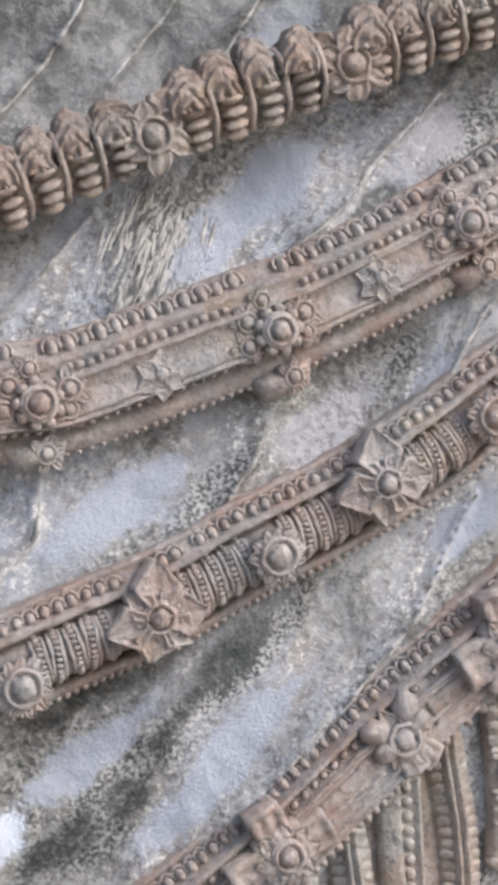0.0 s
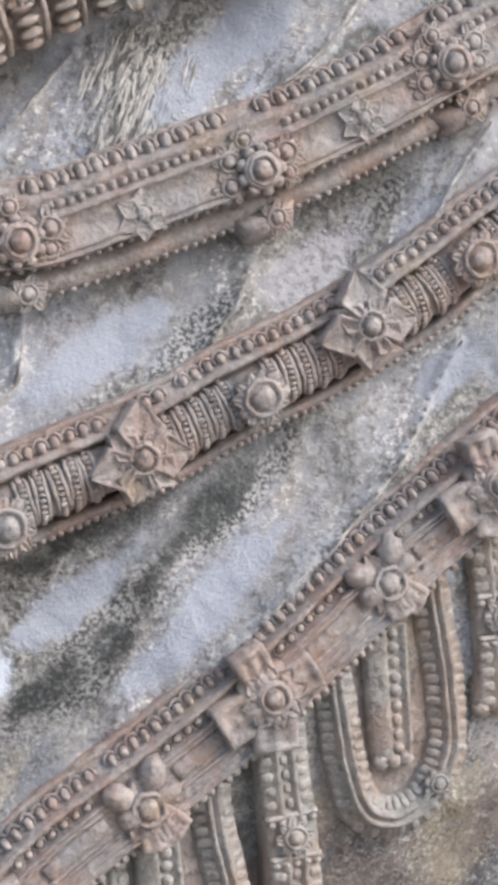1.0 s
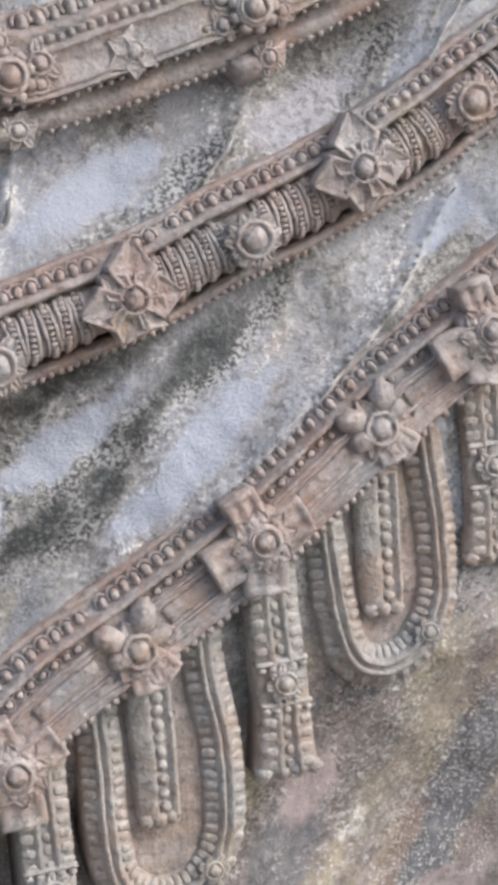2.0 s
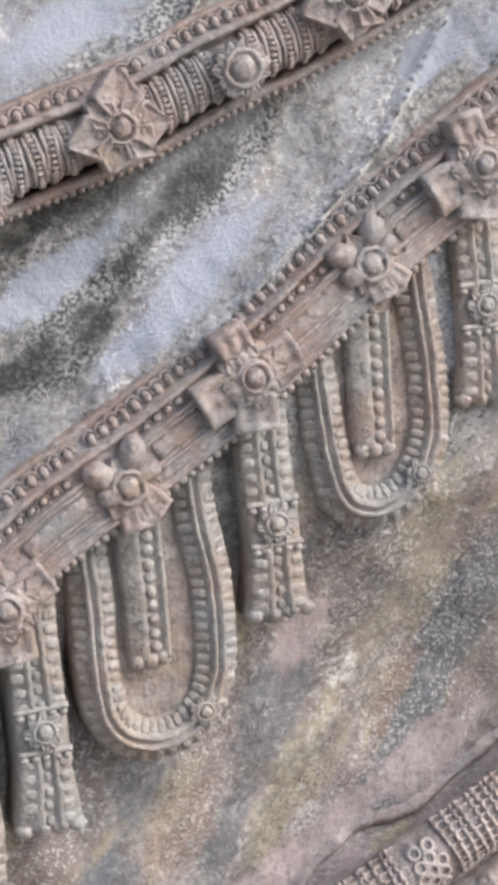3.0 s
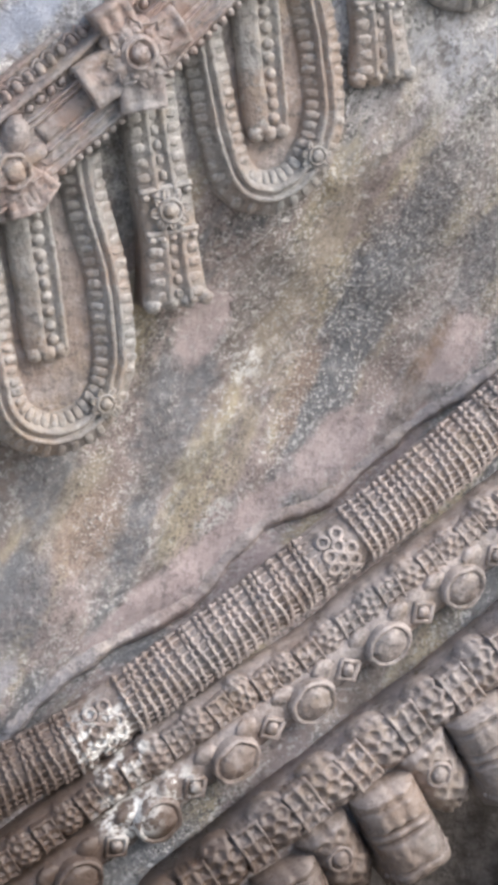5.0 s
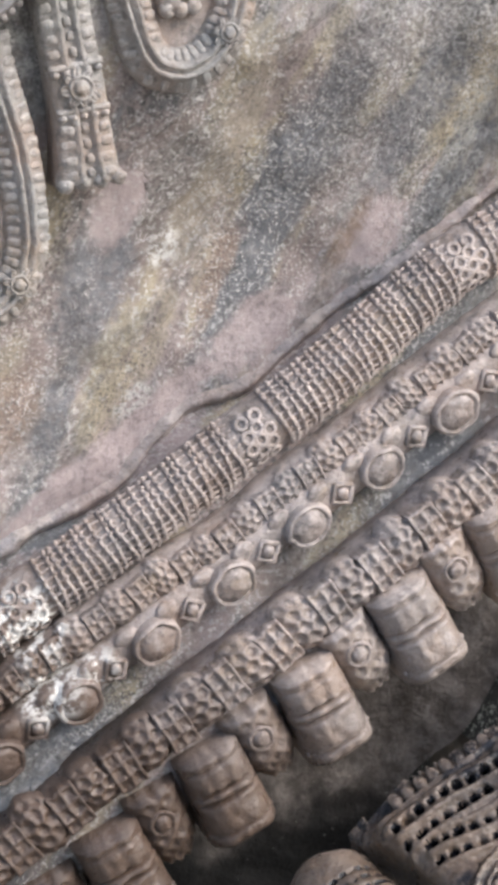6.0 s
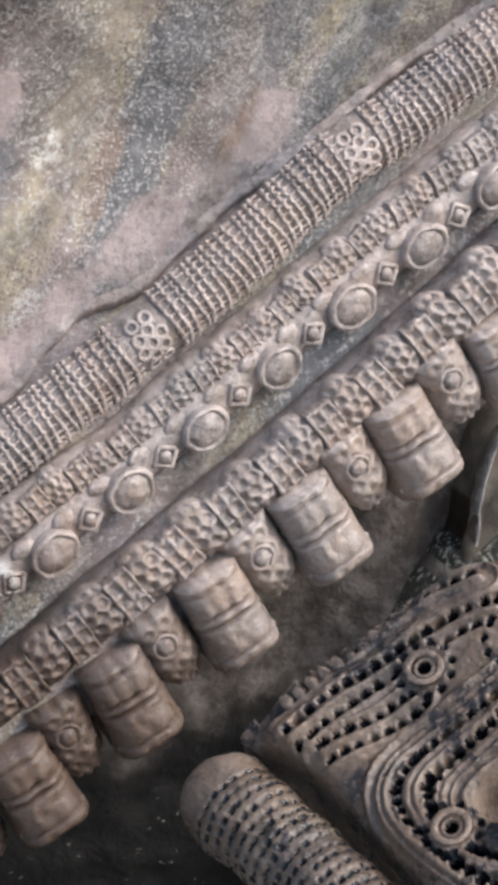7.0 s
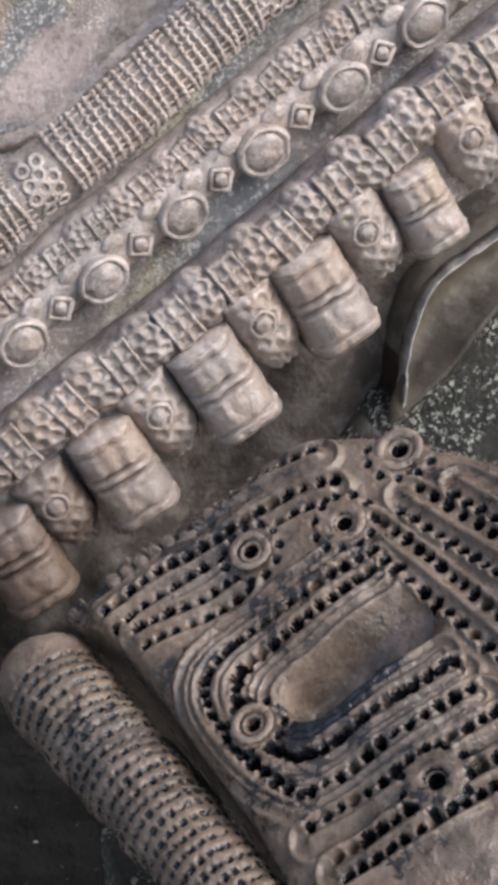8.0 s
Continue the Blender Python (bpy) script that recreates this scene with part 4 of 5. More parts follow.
def band_of_panels():
    c = BAND_C
    band = thing("jewelled_band", c.point(c.length / 2, 0, 0), "wide stone belt with bead rows, plain panels and flowers", "carved band", "bands across the relief")
    prof = moulding(0.012, 0.05, -0.045, lines=[(-0.039, 0.0035, 0.0024), (-0.031, 0.0035, 0.0024), (0.004, 0.003, 0.002), (0.009, 0.004, 0.002)])
    prof += [(0.0115, 0.005), (0.0222, 0.005), (0.0238, 0.0135), (0.0285, 0.0125), (0.030, 0.002), (0.043, -0.014), (0.046, -0.011), (0.049, -0.013), (0.052, -0.022), (0.052, -0.055)]
    part("face", swept("face", c, prof, CARVED), band)
    bigs = [c.near(-0.146, 1.114), c.near(-0.37, 0.901), c.near(0.069, 1.316), c.near(0.27, 1.5)]
    smalls = [c.near(-0.259, 1.011), c.near(-0.034, 1.22), c.near(0.175, 1.425), c.near(-0.48, 0.81)]
    holes = [(s - 0.04, s + 0.036) for s, w in bigs] + [(s - 0.032, s + 0.026) for s, w in smalls]
    row("arch_bead", UPPER.arch, band, c, 0.01, c.length - 0.01, 0.0130, 0.0365, -0.003, (0.0080, 0.0098, 0.0098), 40, 0, [(s - 0.012, s + 0.012) for s, w in bigs], 0.01)
    row("ring_bead", UPPER.ringed, band, c, 0.01, c.length - 0.01, 0.0128, 0.0168, 0.0078, (0.0070, 0.0064, 0.0088), 8, 0, holes, 0.01)
    row("nub", UPPER.bead, band, c, 0.005, c.length - 0.01, 0.0098, -0.0455, 0.0045, (0.0046, 0.0052, 0.0050), -30, 0)
    for s, w in bigs:
        for a, long, wide in ((77, 0.050, 0.040), (-10, 0.050, 0.042), (173, 0.057, 0.050), (236, 0.051, 0.050)):
            part("leaf", UPPER.slab, band, c.stand(s, w, 0.013, (long, wide, 0.036), a + rnd.uniform(-4, 4)))
        for a in (34, 125, 205, 290):
            part("lobe", UPPER.pear, band, c.stand(s, w, 0.012, (0.034, 0.030, 0.022), a + rnd.uniform(-5, 5)))
        for k in range(8):
            part("petal", UPPER.leaf, band, c.stand(s, w, 0.022, (0.033, 0.027, 0.020), 45 * k + 20 + rnd.uniform(-5, 5)))
        ringed_boss(band, c, s, w, 0.025, "large ringed boss in square leaves")
    for s, w in smalls:
        for a, long, wide in ((47, 0.050, 0.044), (124, 0.046, 0.043)):
            part("bud", UPPER.dome, band, c.stand(s + 0.62 * long * math.cos(radians(a)), w + 0.62 * long * math.sin(radians(a)), 0.013, (0.36 * long, 0.30 * wide, 0.013), a + rnd.uniform(-4, 4)))
        for a, long, wide, kind in ((86, 0.034, 0.022, UPPER.flame), (172, 0.034, 0.032, UPPER.pear), (4, 0.036, 0.030, UPPER.pear), (214, 0.030, 0.026, UPPER.flame), (252, 0.040, 0.036, UPPER.slab), (292, 0.038, 0.034, UPPER.slab), (330, 0.032, 0.026, UPPER.flame)):
            part("leaf", kind, band, c.stand(s, w, 0.008, (shaken(long), shaken(wide), 0.026), a + rnd.uniform(-6, 6)))
        part("boss_plain", UPPER.boss, band, c.stand(s, w, 0.020, (0.0155, 0.0155, 0.0135)))
    # framed panels between the flowers
    stops = sorted([(s, 0.046) for s, w in bigs] + [(s, 0.034) for s, w in smalls])
    for (s0, r0), (s1, r1) in zip(stops, stops[1:]):
        s0, s1 = s0 + r0, s1 - r1
        if s1 - s0 > 0.02:
            frame_bar = [(-0.024, 0.008), (-0.024, 0.0145), (-0.0225, 0.0155), (-0.0205, 0.0150), (-0.019, 0.008)]
            part("panel_fillet", swept("panel_fillet", c, frame_bar, CARVED, s0, s1, 0.005, 0.0005), band)
            plate = [(-0.017, 0.008), (-0.0165, 0.0128), (-0.0145, 0.0142), (-0.001, 0.0142), (0.0005, 0.0128), (0.001, 0.008)]
            part("panel", swept("panel", c, plate, CARVED, s0 + 0.004, s1 - 0.004, 0.005, 0.0008), band)


# ---- pendants under the belt ----
def strip(course, prof, name, mat=CARVED_PEND, **more):
    return swept(name, course, prof, mat, step=0.005, **more)


def loop_pendant(points, tongue, label):
    c = Course(points, 0.032)
    loop = thing("loop_pendant", c.point(c.length / 2, 0, 0), label, "stone pendant", "pendants under the belt")
    prof = [(-0.0235, -0.03), (-0.0225, -0.008), (-0.019, -0.003), (-0.0095, 0.003), (-0.0078, 0.009), (-0.0045, 0.0095), (-0.0025, 0.004), (-0.0005, 0.004), (0.0015, 0.0095), (0.005, 0.009), (0.0068, 0.003), (0.018, -0.003), (0.0215, -0.008), (0.0225, -0.03)]
    part("strap", strip(c, [(w, h if h > -0.02 else -0.065) for w, h in prof], "strap"), loop)
    ring = [c.at(c.length * i / 40)[0] for i in range(41)]
    plate = []
    for i in range(21):
        for k in range(9):
            p = ring[i] + (ring[40 - i] - ring[i]) * k / 8
            plate.append(rumpled((p[0], 0.040, p[1]), 0.0025, 45))
    faces = [(i * 9 + k, i * 9 + k + 1, (i + 1) * 9 + k + 1, (i + 1) * 9 + k) for i in range(20) for k in range(8)]
    n = len(plate)
    part("backing", as_mesh("backing", plate + [v + Vector((0, 0.05, 0)) for v in plate], faces + [tuple(n + i for i in f[::-1]) for f in faces], CARVED_LOW), loop, None, "smooth brown stone ground within the loop")
    row("nub", PEND.peg, loop, c, 0.005, c.length - 0.005, 0.0108, -0.0150, -0.0024, (0.0042, 0.0072, 0.0030), -30, 0, (), 0.01)
    row("bead", PEND.peg, loop, c, 0.005, c.length - 0.005, 0.0112, 0.0130, -0.0016, (0.0043, 0.0072, 0.0036), 28, 0, (), 0.01)
    k = c.length * 0.55
    rosette(loop, c, k, 0.0, 0.006, 0.016, PEND, 7, "round", 0.55, 0)
    t = Course(tongue, 0.034)
    inner = [(-0.019, -0.02), (-0.019, 0.001), (-0.015, 0.007), (-0.006, 0.008), (-0.003, 0.010), (-0.001, 0.008), (0.0, 0.003), (0.012, 0.003), (0.014, 0.008), (0.017, 0.006), (0.018, 0.0), (0.018, -0.02)]
    inner = [(1.22 * w, h) for w, h in inner]
    for k in (-0.013, 0.0, 0.013):
        part("tip", PEND.dome, loop, t.stand(t.length - 0.001 + 0.004 * (k == 0), k, 0.002, (0.0085, 0.0080, 0.007)))
    part("tongue", strip(t, inner, "tongue", taper=lambda u: 1.0 - 0.12 * max(0, u - 0.86) / 0.14), loop)
    row("bead", PEND.bead, loop, t, 0.008, t.length - 0.012, 0.0128, 0.006, 0.003, (0.0062, 0.0058, 0.0058))
    return loop


def strap_pendant(points, knot, label, wide=1.0):
    c = Course(points, 0.034)
    strap = thing("strap_pendant", c.point(c.length / 2, 0, 0), label, "stone pendant", "pendants under the belt")
    prof = [(-0.027, -0.03), (-0.027, 0.001), (-0.022, 0.006), (-0.012, 0.006), (-0.009, 0.010), (-0.006, 0.010), (-0.004, 0.005), (0.005, 0.005), (0.007, 0.010), (0.010, 0.010), (0.013, 0.006), (0.022, 0.005), (0.026, 0.0), (0.026, -0.03)]
    body = part("strap", strip(c, [(w * wide, h if h > -0.02 else -0.06) for w, h in prof], "strap", taper=lambda u: 1.0 + 0.22 * max(0, u - 0.75) / 0.25), strap)
    gaps = [(knot - 0.02, knot + 0.02)]
    for w in (-0.0182, 0.0005, 0.0182):
        row("bead", PEND.peg, strap, c, 0.006, c.length - 0.01, 0.0135, w * wide, 0.0038, (0.0052, 0.0072 if abs(w) > 0.01 else 0.0042, 0.0040), 700 * w, 0, gaps)
    rosette(strap, c, knot, 0.0, 0.009, 0.020, PEND, 8, "round", 0.55, 0)
    for d in (-0.021, 0.021):
        part("collar", collar_mesh(), strap, c.stand(knot + d, 0, 0.007, (1, wide, 1)))
    for k in (-0.021, -0.007, 0.008, 0.022):
        part("tip", PEND.dome, strap, c.stand(c.length - 0.002, k * wide * 1.2, 0.0, (0.008, 0.009, 0.009)))
    return strap


COLLAR = []


def collar_mesh():
    if not COLLAR:
        COLLAR.append(joined("collar", [(tube("bar", [(0, -0.026 + 0.0052 * i, 0) for i in range(11)], 0.0032, CARVED_PEND, 6), Matrix.Identity(4))] + [(PEND.bead, pose(0.006, -0.021 + 0.0105 * i, 0) @ Matrix.Diagonal((0.0036, 0.0044, 0.0046, 1))) for i in range(5)], CARVED_PEND))
    return COLLAR[0]


def pendants():
    one = [(-0.286, 0.955), (-0.276, 0.902), (-0.265, 0.82), (-0.249, 0.772), (-0.212, 0.754), (-0.174, 0.77), (-0.152, 0.815), (-0.158, 0.899), (-0.178, 0.975), (-0.186, 1.015)]
    two = [(-0.074, 1.155), (-0.061, 1.101), (-0.046, 1.036), (-0.028, 0.991), (0.001, 0.98), (0.034, 0.996), (0.057, 1.046), (0.05, 1.119), (0.033, 1.19), (0.024, 1.225)]
    worn = "U-shaped beaded stone loop hanging below the belt"
    loop_pendant(one, [(-0.236, 0.975), (-0.217, 0.835)], worn)
    loop_pendant(two, [(-0.016, 1.17), (0.0, 1.037)], worn)
    loop_pendant([(x + 0.203, z + 0.193) for x, z in two], [(0.19, 1.36), (0.205, 1.23)], worn)
    loop_pendant([(x - 0.219, z - 0.215) for x, z in one], [(-0.455, 0.76), (-0.436, 0.62)], worn)
    flat = "flat beaded stone strap with a small flower, flared end"
    strap_pendant([(-0.34, 0.915), (-0.333, 0.852), (-0.32, 0.77), (-0.309, 0.672)], 0.145, flat)
    strap_pendant([(-0.122, 1.09), (-0.114, 1.037), (-0.1, 0.965), (-0.088, 0.876)], 0.125, flat)
    strap_pendant([(0.089, 1.29), (0.093, 1.256), (0.105, 1.18), (0.117, 1.087)], 0.11, flat)
    strap_pendant([(0.31, 1.5), (0.316, 1.43), (0.325, 1.3)], 0.11, flat)


# ---- lower border: seam, beaded roll, ovals, chain and hem blocks ----
def lower_border():
    seam = thing("carved_seam", SEAM.point(SEAM.length / 2, 0, 0), "thin uneven pale stone seam along the beaded roll", "carved edging")
    n = int(SEAM.length / 0.004)
    rows = [SEAM.at(SEAM.length * i / n) for i in range(n + 1)]
    back = relief_depth(np.array([p[0] + 0.008 * q[0] for p, t, q in rows]), np.array([p[1] + 0.008 * q[1] for p, t, q in rows]))
    verts = []
    for i, (p, t, q) in enumerate(rows):
        k = 1 + 0.5 * noise.noise(Vector((p[0] * 38, 2, p[1] * 38)))
        slip = 0.0014 * noise.noise(Vector((p[0] * 55, 7, p[1] * 55)))
        for w, h in ((-0.017, -0.03), (-0.013, -0.004), (-0.007, 0.003), (-0.0025, 0.0072), (0.001, 0.0062), (0.0035, 0.002), (0.009, -0.0012), (0.011, -0.03)):
            verts.append(rumpled((p[0] + q[0] * (w * k + slip), back[i] - h * k, p[1] + q[1] * (w * k + slip)), 0.0012, 160))
    for first in range(0, n, 44):
        last = min(first + 44, n)
        span = verts[first * 8:(last + 1) * 8]
        faces = [(i * 8 + j, i * 8 + j + 1, (i + 1) * 8 + j + 1, (i + 1) * 8 + j) for i in range(last - first) for j in range(7)]
        part("lip", as_mesh("lip", span, faces, SEAM_STONE), seam)

    roll = thing("beaded_roll", ROLL.point(ROLL.length / 2, 0, 0), "half-round stone roll covered in rows of small cells", "carved moulding")
    r = 0.034
    core = [((r - 0.0012) * math.cos(radians(a)), (r - 0.0012) * math.sin(radians(a))) for a in range(0, 181, 15)]
    part("core", swept("core", ROLL, [(0.012, -0.04)] + core + [(-r, -0.04)], CARVED_LOW, wear=0.0005), roll)
    pitch, n = 0.0098, 11
    keel = tube("keel", [(0.0012 * math.sin(radians(a) * 2), -r * math.cos(radians(a)), r * math.sin(radians(a))) for a in range(4, 177, 8)], 0.0021, CARVED_LOW, 6, 1.5)
    bars = []
    for k in range(n):
        a = radians(14 + 152 * k / (n - 1))
        bars.append((tube("bar", [(x * pitch, 0, 0) for x in (0.0, 0.33, 0.66, 1.0)], 0.0012, CARVED_LOW, 5, 1.1), pose(0, -r * math.cos(a), r * math.sin(a), 90 - math.degrees(a), 0, 0)))
        bars.append((LOWER.bead, pose(0, -r * math.cos(a), r * math.sin(a), 90 - math.degrees(a), 0, 0) @ Matrix.Diagonal((0.0027, 0.0027, 0.0038, 1))))
    rib = worn(joined("rib", [*bars, (keel, Matrix.Identity(4))], CARVED_LOW), 0.0011, 130)
    blooms = [ROLL.near(0.071, 0.62)[0], ROLL.near(0.30, 0.78)[0], ROLL.near(-0.17, 0.465)[0], ROLL.near(-0.4, 0.335)[0]]
    row("rib", rib, roll, ROLL, 0.01, ROLL.length - 0.01, pitch, 0, 0, (1, 1, 1), 0, -5, [(b - 0.021, b + 0.021) for b in blooms], 0.0, 0.012)
    for b in blooms:
        for ring, count, rad in ((0, 1, 0), (1, 6, 0.0135), (2, 10, 0.026)):
            for k in range(count):
                a = 2 * math.pi * k / count + ring * 0.3
                ds, dw = rad * math.cos(a), rad * math.sin(a)
                if abs(ds) < 0.02:
                    ang = dw / r
                    part("bloom_cell", LOWER.cell, roll, ROLL.stand(b + ds, r * math.sin(ang), r * math.cos(ang), (0.0078, 0.0078, 0.0055), 0, math.degrees(ang)))

    little = thing("flower_chain", LITTLE.point(LITTLE.length / 2, 0, 0), "narrow stone chain of small lattice flowers and bars", "carved chain")
    core = [(0.018, -0.04), (0.018, 0.004), (0.012, 0.012), (0.0, 0.015), (-0.012, 0.012), (-0.018, 0.004), (-0.018, -0.04)]
    part("core", swept("core", LITTLE, core, CARVED_LOW), little)
    def link(a, b):
        u, v = 2 * a - 1, 2 * b - 1
        ridge = max([math.exp(-(((u - k) / 0.17) ** 2)) for k in (-0.92, 0.0, 0.92)] + [math.exp(-(((v - k) / 0.12) ** 2)) for k in (-0.95, -0.36, 0.30, 0.92)])
        return Vector((u, v, 0.05 + 0.17 * ridge + 0.26 * (1 - v * v)))

    bars = patch("ladder_link", 24, 28, link, CARVED_LOW, (0, 0, -0.9))
    worn(bars, 0.08, 2.2)
    s, k = 0.015, 0
    while s < LITTLE.length - 0.01:
        if k % 2 == 0:
            part("lattice_flower", LOWER.lattice, little, LITTLE.stand(s, shaken(0.001, 1), 0.010, (shaken(0.0175), shaken(0.0185), 0.0185), rnd.uniform(0, 60)))
            s += 0.027
        else:
            part("ladder_link", bars, little, LITTLE.stand(s, 0, 0.0125, (0.0118, 0.0155, 0.016), rnd.uniform(-8, 8)))
            s += 0.025
        k += 1

    jewels = thing("oval_row", OVALS.point(OVALS.length / 2, 0, 0), "row of smooth oval stone jewels in raised rims", "carved jewels")
    ledge = [(0.030, -0.04), (0.028, 0.006), (0.016, 0.012), (-0.004, 0.010), (-0.014, 0.002), (-0.018, -0.01), (-0.018, -0.04)]
    part("ledge", swept("ledge", OVALS, ledge, CARVED_LOW), jewels)
    lozenge = joined("lozenge", [(tube("rim", [(math.cos(a), 0.9 * math.sin(a), 0) for a in [math.pi / 2 * k for k in range(5)]], 0.2, CARVED_LOW, 5), Matrix.Identity(4)), (LOWER.dome, Matrix.Diagonal((0.5, 0.5, 0.5, 1)))], CARVED_LOW)
    for i in range(-3, 7):
        x, z = -0.044 + 0.0805 * i, 0.425 + 0.0528 * i
        s, w = OVALS.near(x, z)
        if 0.02 < s < OVALS.length - 0.05:
            part("oval", LOWER.oval, jewels, OVALS.stand(s, w - 0.002, 0.012, (shaken(0.0255, 0.05), shaken(0.0220, 0.05), 0.024), rnd.uniform(-8, 8), -8))
            part("lozenge", lozenge, jewels, OVALS.stand(s + 0.048, w + 0.001, 0.012, (0.0135, 0.0155, 0.013), rnd.uniform(-10, 10), -8))
            part("hood", LOWER.dome, jewels, OVALS.stand(s + 0.026, w + 0.017, 0.008, (0.014, 0.010, 0.007)))
            part("hood", LOWER.dome, jewels, OVALS.stand(s - 0.022, w + 0.020, 0.008, (0.014, 0.009, 0.007)))

    chain = thing("flower_chain", CHAIN.point(CHAIN.length / 2, 0, 0), "heavy stone chain of lattice flowers and ladder links", "carved chain")
    core = [(0.022, -0.03), (0.021, 0.012), (0.013, 0.023), (0.0, 0.0265), (-0.016, 0.024), (-0.027, 0.012), (-0.03, -0.03)]
    part("core", swept("core", CHAIN, core, CARVED_LOW), chain)
    s, k = 0.012, 0
    while s < CHAIN.length - 0.01:
        if k % 2 == 0:
            part("lattice_flower", LOWER.lattice, chain, CHAIN.stand(s, 0.004, 0.017, (shaken(0.0240), shaken(0.0285), 0.029), rnd.uniform(0, 60), 8))
            s += 0.033
        else:
            part("ladder_link", bars, chain, CHAIN.stand(s, 0.002, 0.0225, (0.0150, 0.0235, 0.022), rnd.uniform(-6, 6), 8))
            s += 0.0315
        k += 1

    hem()


def hem_block():
    """A cushion-shaped block with two grooves and a worn border along its foot."""

    def place(a, b):
        u, v = 2 * a - 1, b
        half = 0.0375 - 0.003 * v
        arch = max(0.0, 1 - (0.985 * abs(u)) ** 3.2) ** 0.5
        sag = (0.047 - 0.010 * v) * arch * (1 - 0.16 * smoothstep(0.10, 0.0, v) ** 2)
        for g, d in ((0.54, 0.013), (0.65, 0.012), (0.18, 0.007), (0.92, 0.005)):
            sag -= d * math.exp(-(((v - g + 0.03 * u * u) / 0.019) ** 2)) * arch
        sag += 0.003 * math.sin(math.pi * min(1.0, v / 0.55)) * arch
        return Vector((u * half, -0.046 + 0.096 * v - 0.004 * u * u * (1 - v), sag + 0.0024 * noise.noise(Vector((u * 4, v * 6, 1.0)))))

    return patch("block", 26, 80, place, CARVED_HEM, (0, 0, -0.075))


def hem_fleuron():
    """A narrower tongue with a flower eye and a leafy tip."""

    def place(a, b):
        u, v = 2 * a - 1, b
        half = 0.0295 * (0.38 + 0.62 * math.sin(math.pi * min(0.5, 0.08 + v * 1.0)))
        h = 0.030 * (1 - 0.75 * abs(u) ** 3) * (0.45 + 0.55 * smoothstep(0.0, 0.4, v))
        lines = 0.0026 * max(math.cos(2 * math.pi * (4.4 * v + 1.5 * u)), math.cos(2 * math.pi * (4.4 * v - 1.5 * u))) - 0.001
        return Vector((u * half, -0.046 + 0.086 * v, h + lines * smoothstep(1.0, 0.7, abs(u))))

    return patch("fleuron", 22, 30, place, CARVED_HEM, (0, 0, -0.07))


def hem():
    block, fleuron = worn(hem_block(), 0.0013, 55), worn(hem_fleuron(), 0.0018, 60)
    nub = LOWER.bead
    for i in range(-3, 6):
        x, z = 0.113 + 0.1035 * i + (0.0 if i < 1 else -0.001 * i), 0.355 + 0.0738 * i
        s, w = HEM.near(x, z)
        size = 1.0 if i < 3 else 0.8
        p = HEM.stand(s, w, 0.0, size, rnd.uniform(-3, 3) - 7)
        b = thing("hem_block", p.translation, "smooth cushion-shaped stone block with incised double line", "carved block", "blocks along the hem")
        body = part("body", block, b, p)
        for k in range(11):
            a = radians(18 + 14.4 * k)
            x = -0.96 * math.cos(a)
            part("nub", nub, b, p @ pose(0.037 * x, -0.029 - 0.008 * x * x, 0.0425 * (1 - abs(0.985 * x) ** 3.2) ** 0.5 - 0.004, 0, 25 * x, 0) @ Matrix.Diagonal((0.0036, 0.0034, 0.0036, 1)))
        s2, w2 = HEM.near(0.156 + 0.1040 * i, 0.404 + 0.0765 * i)
        p = HEM.stand(s2, w2, -0.007, 1.0, rnd.uniform(-4, 4) - 4)
        f = thing("hem_fleuron", p.translation, "small leafy stone tongue with a ringed eye", "carved fleuron", "fleurons along the hem")
        part("body", fleuron, f, p)
        part("eye", LOWER.boss, f, p @ pose(-0.003, 0.011, 0.029) @ Matrix.Diagonal((0.0125, 0.0125, 0.0105, 1)))
        for a in (-125, -90, -55):
            part("petal", LOWER.leaf, f, p @ pose(0, 0.006, 0.0225, 0, 0, a) @ Matrix.Diagonal((0.027, 0.021, 0.014, 1)))


# ---- the carved knee piece in front, and its side tube ----
KO, KU, KV, KN = Vector((0.066, -0.638, 0.413)), Vector((0.8496, 0.118, 0.5141)), Vector((-0.2742, 0.9314, 0.2393)), Vector((-0.4506, -0.3443, 0.8237))


def knee(u, v, h=0.0):
    return KO + KU * u + KV * v + KN * h


def knee_pose(u, v, h, size, turn=0.0):
    m = Matrix((KU, KV, KN)).transposed().to_4x4()
    m.translation = knee(u, v, h)
    return m @ pose(0, 0, 0, 0, 0, turn) @ Matrix.Diagonal((*size, 1))


def dense(points, step):
    c = Course(points, 0)
    return [tuple(c.at(s)[0]) for s in np.arange(0, c.length, step)]


OUTLINE = [(-0.05, 0.196), (0.013, 0.198), (0.076, 0.185), (0.133, 0.18), (0.178, 0.157), (0.221, 0.113), (0.24, 0.078), (0.262, 0.02), (0.285, -0.07), (0.29, -0.2), (0.2, -0.3), (-0.05, -0.3), (-0.05, -0.11), (-0.041, -0.05), (-0.038, 0.02), (-0.034, 0.073), (-0.033, 0.135)]


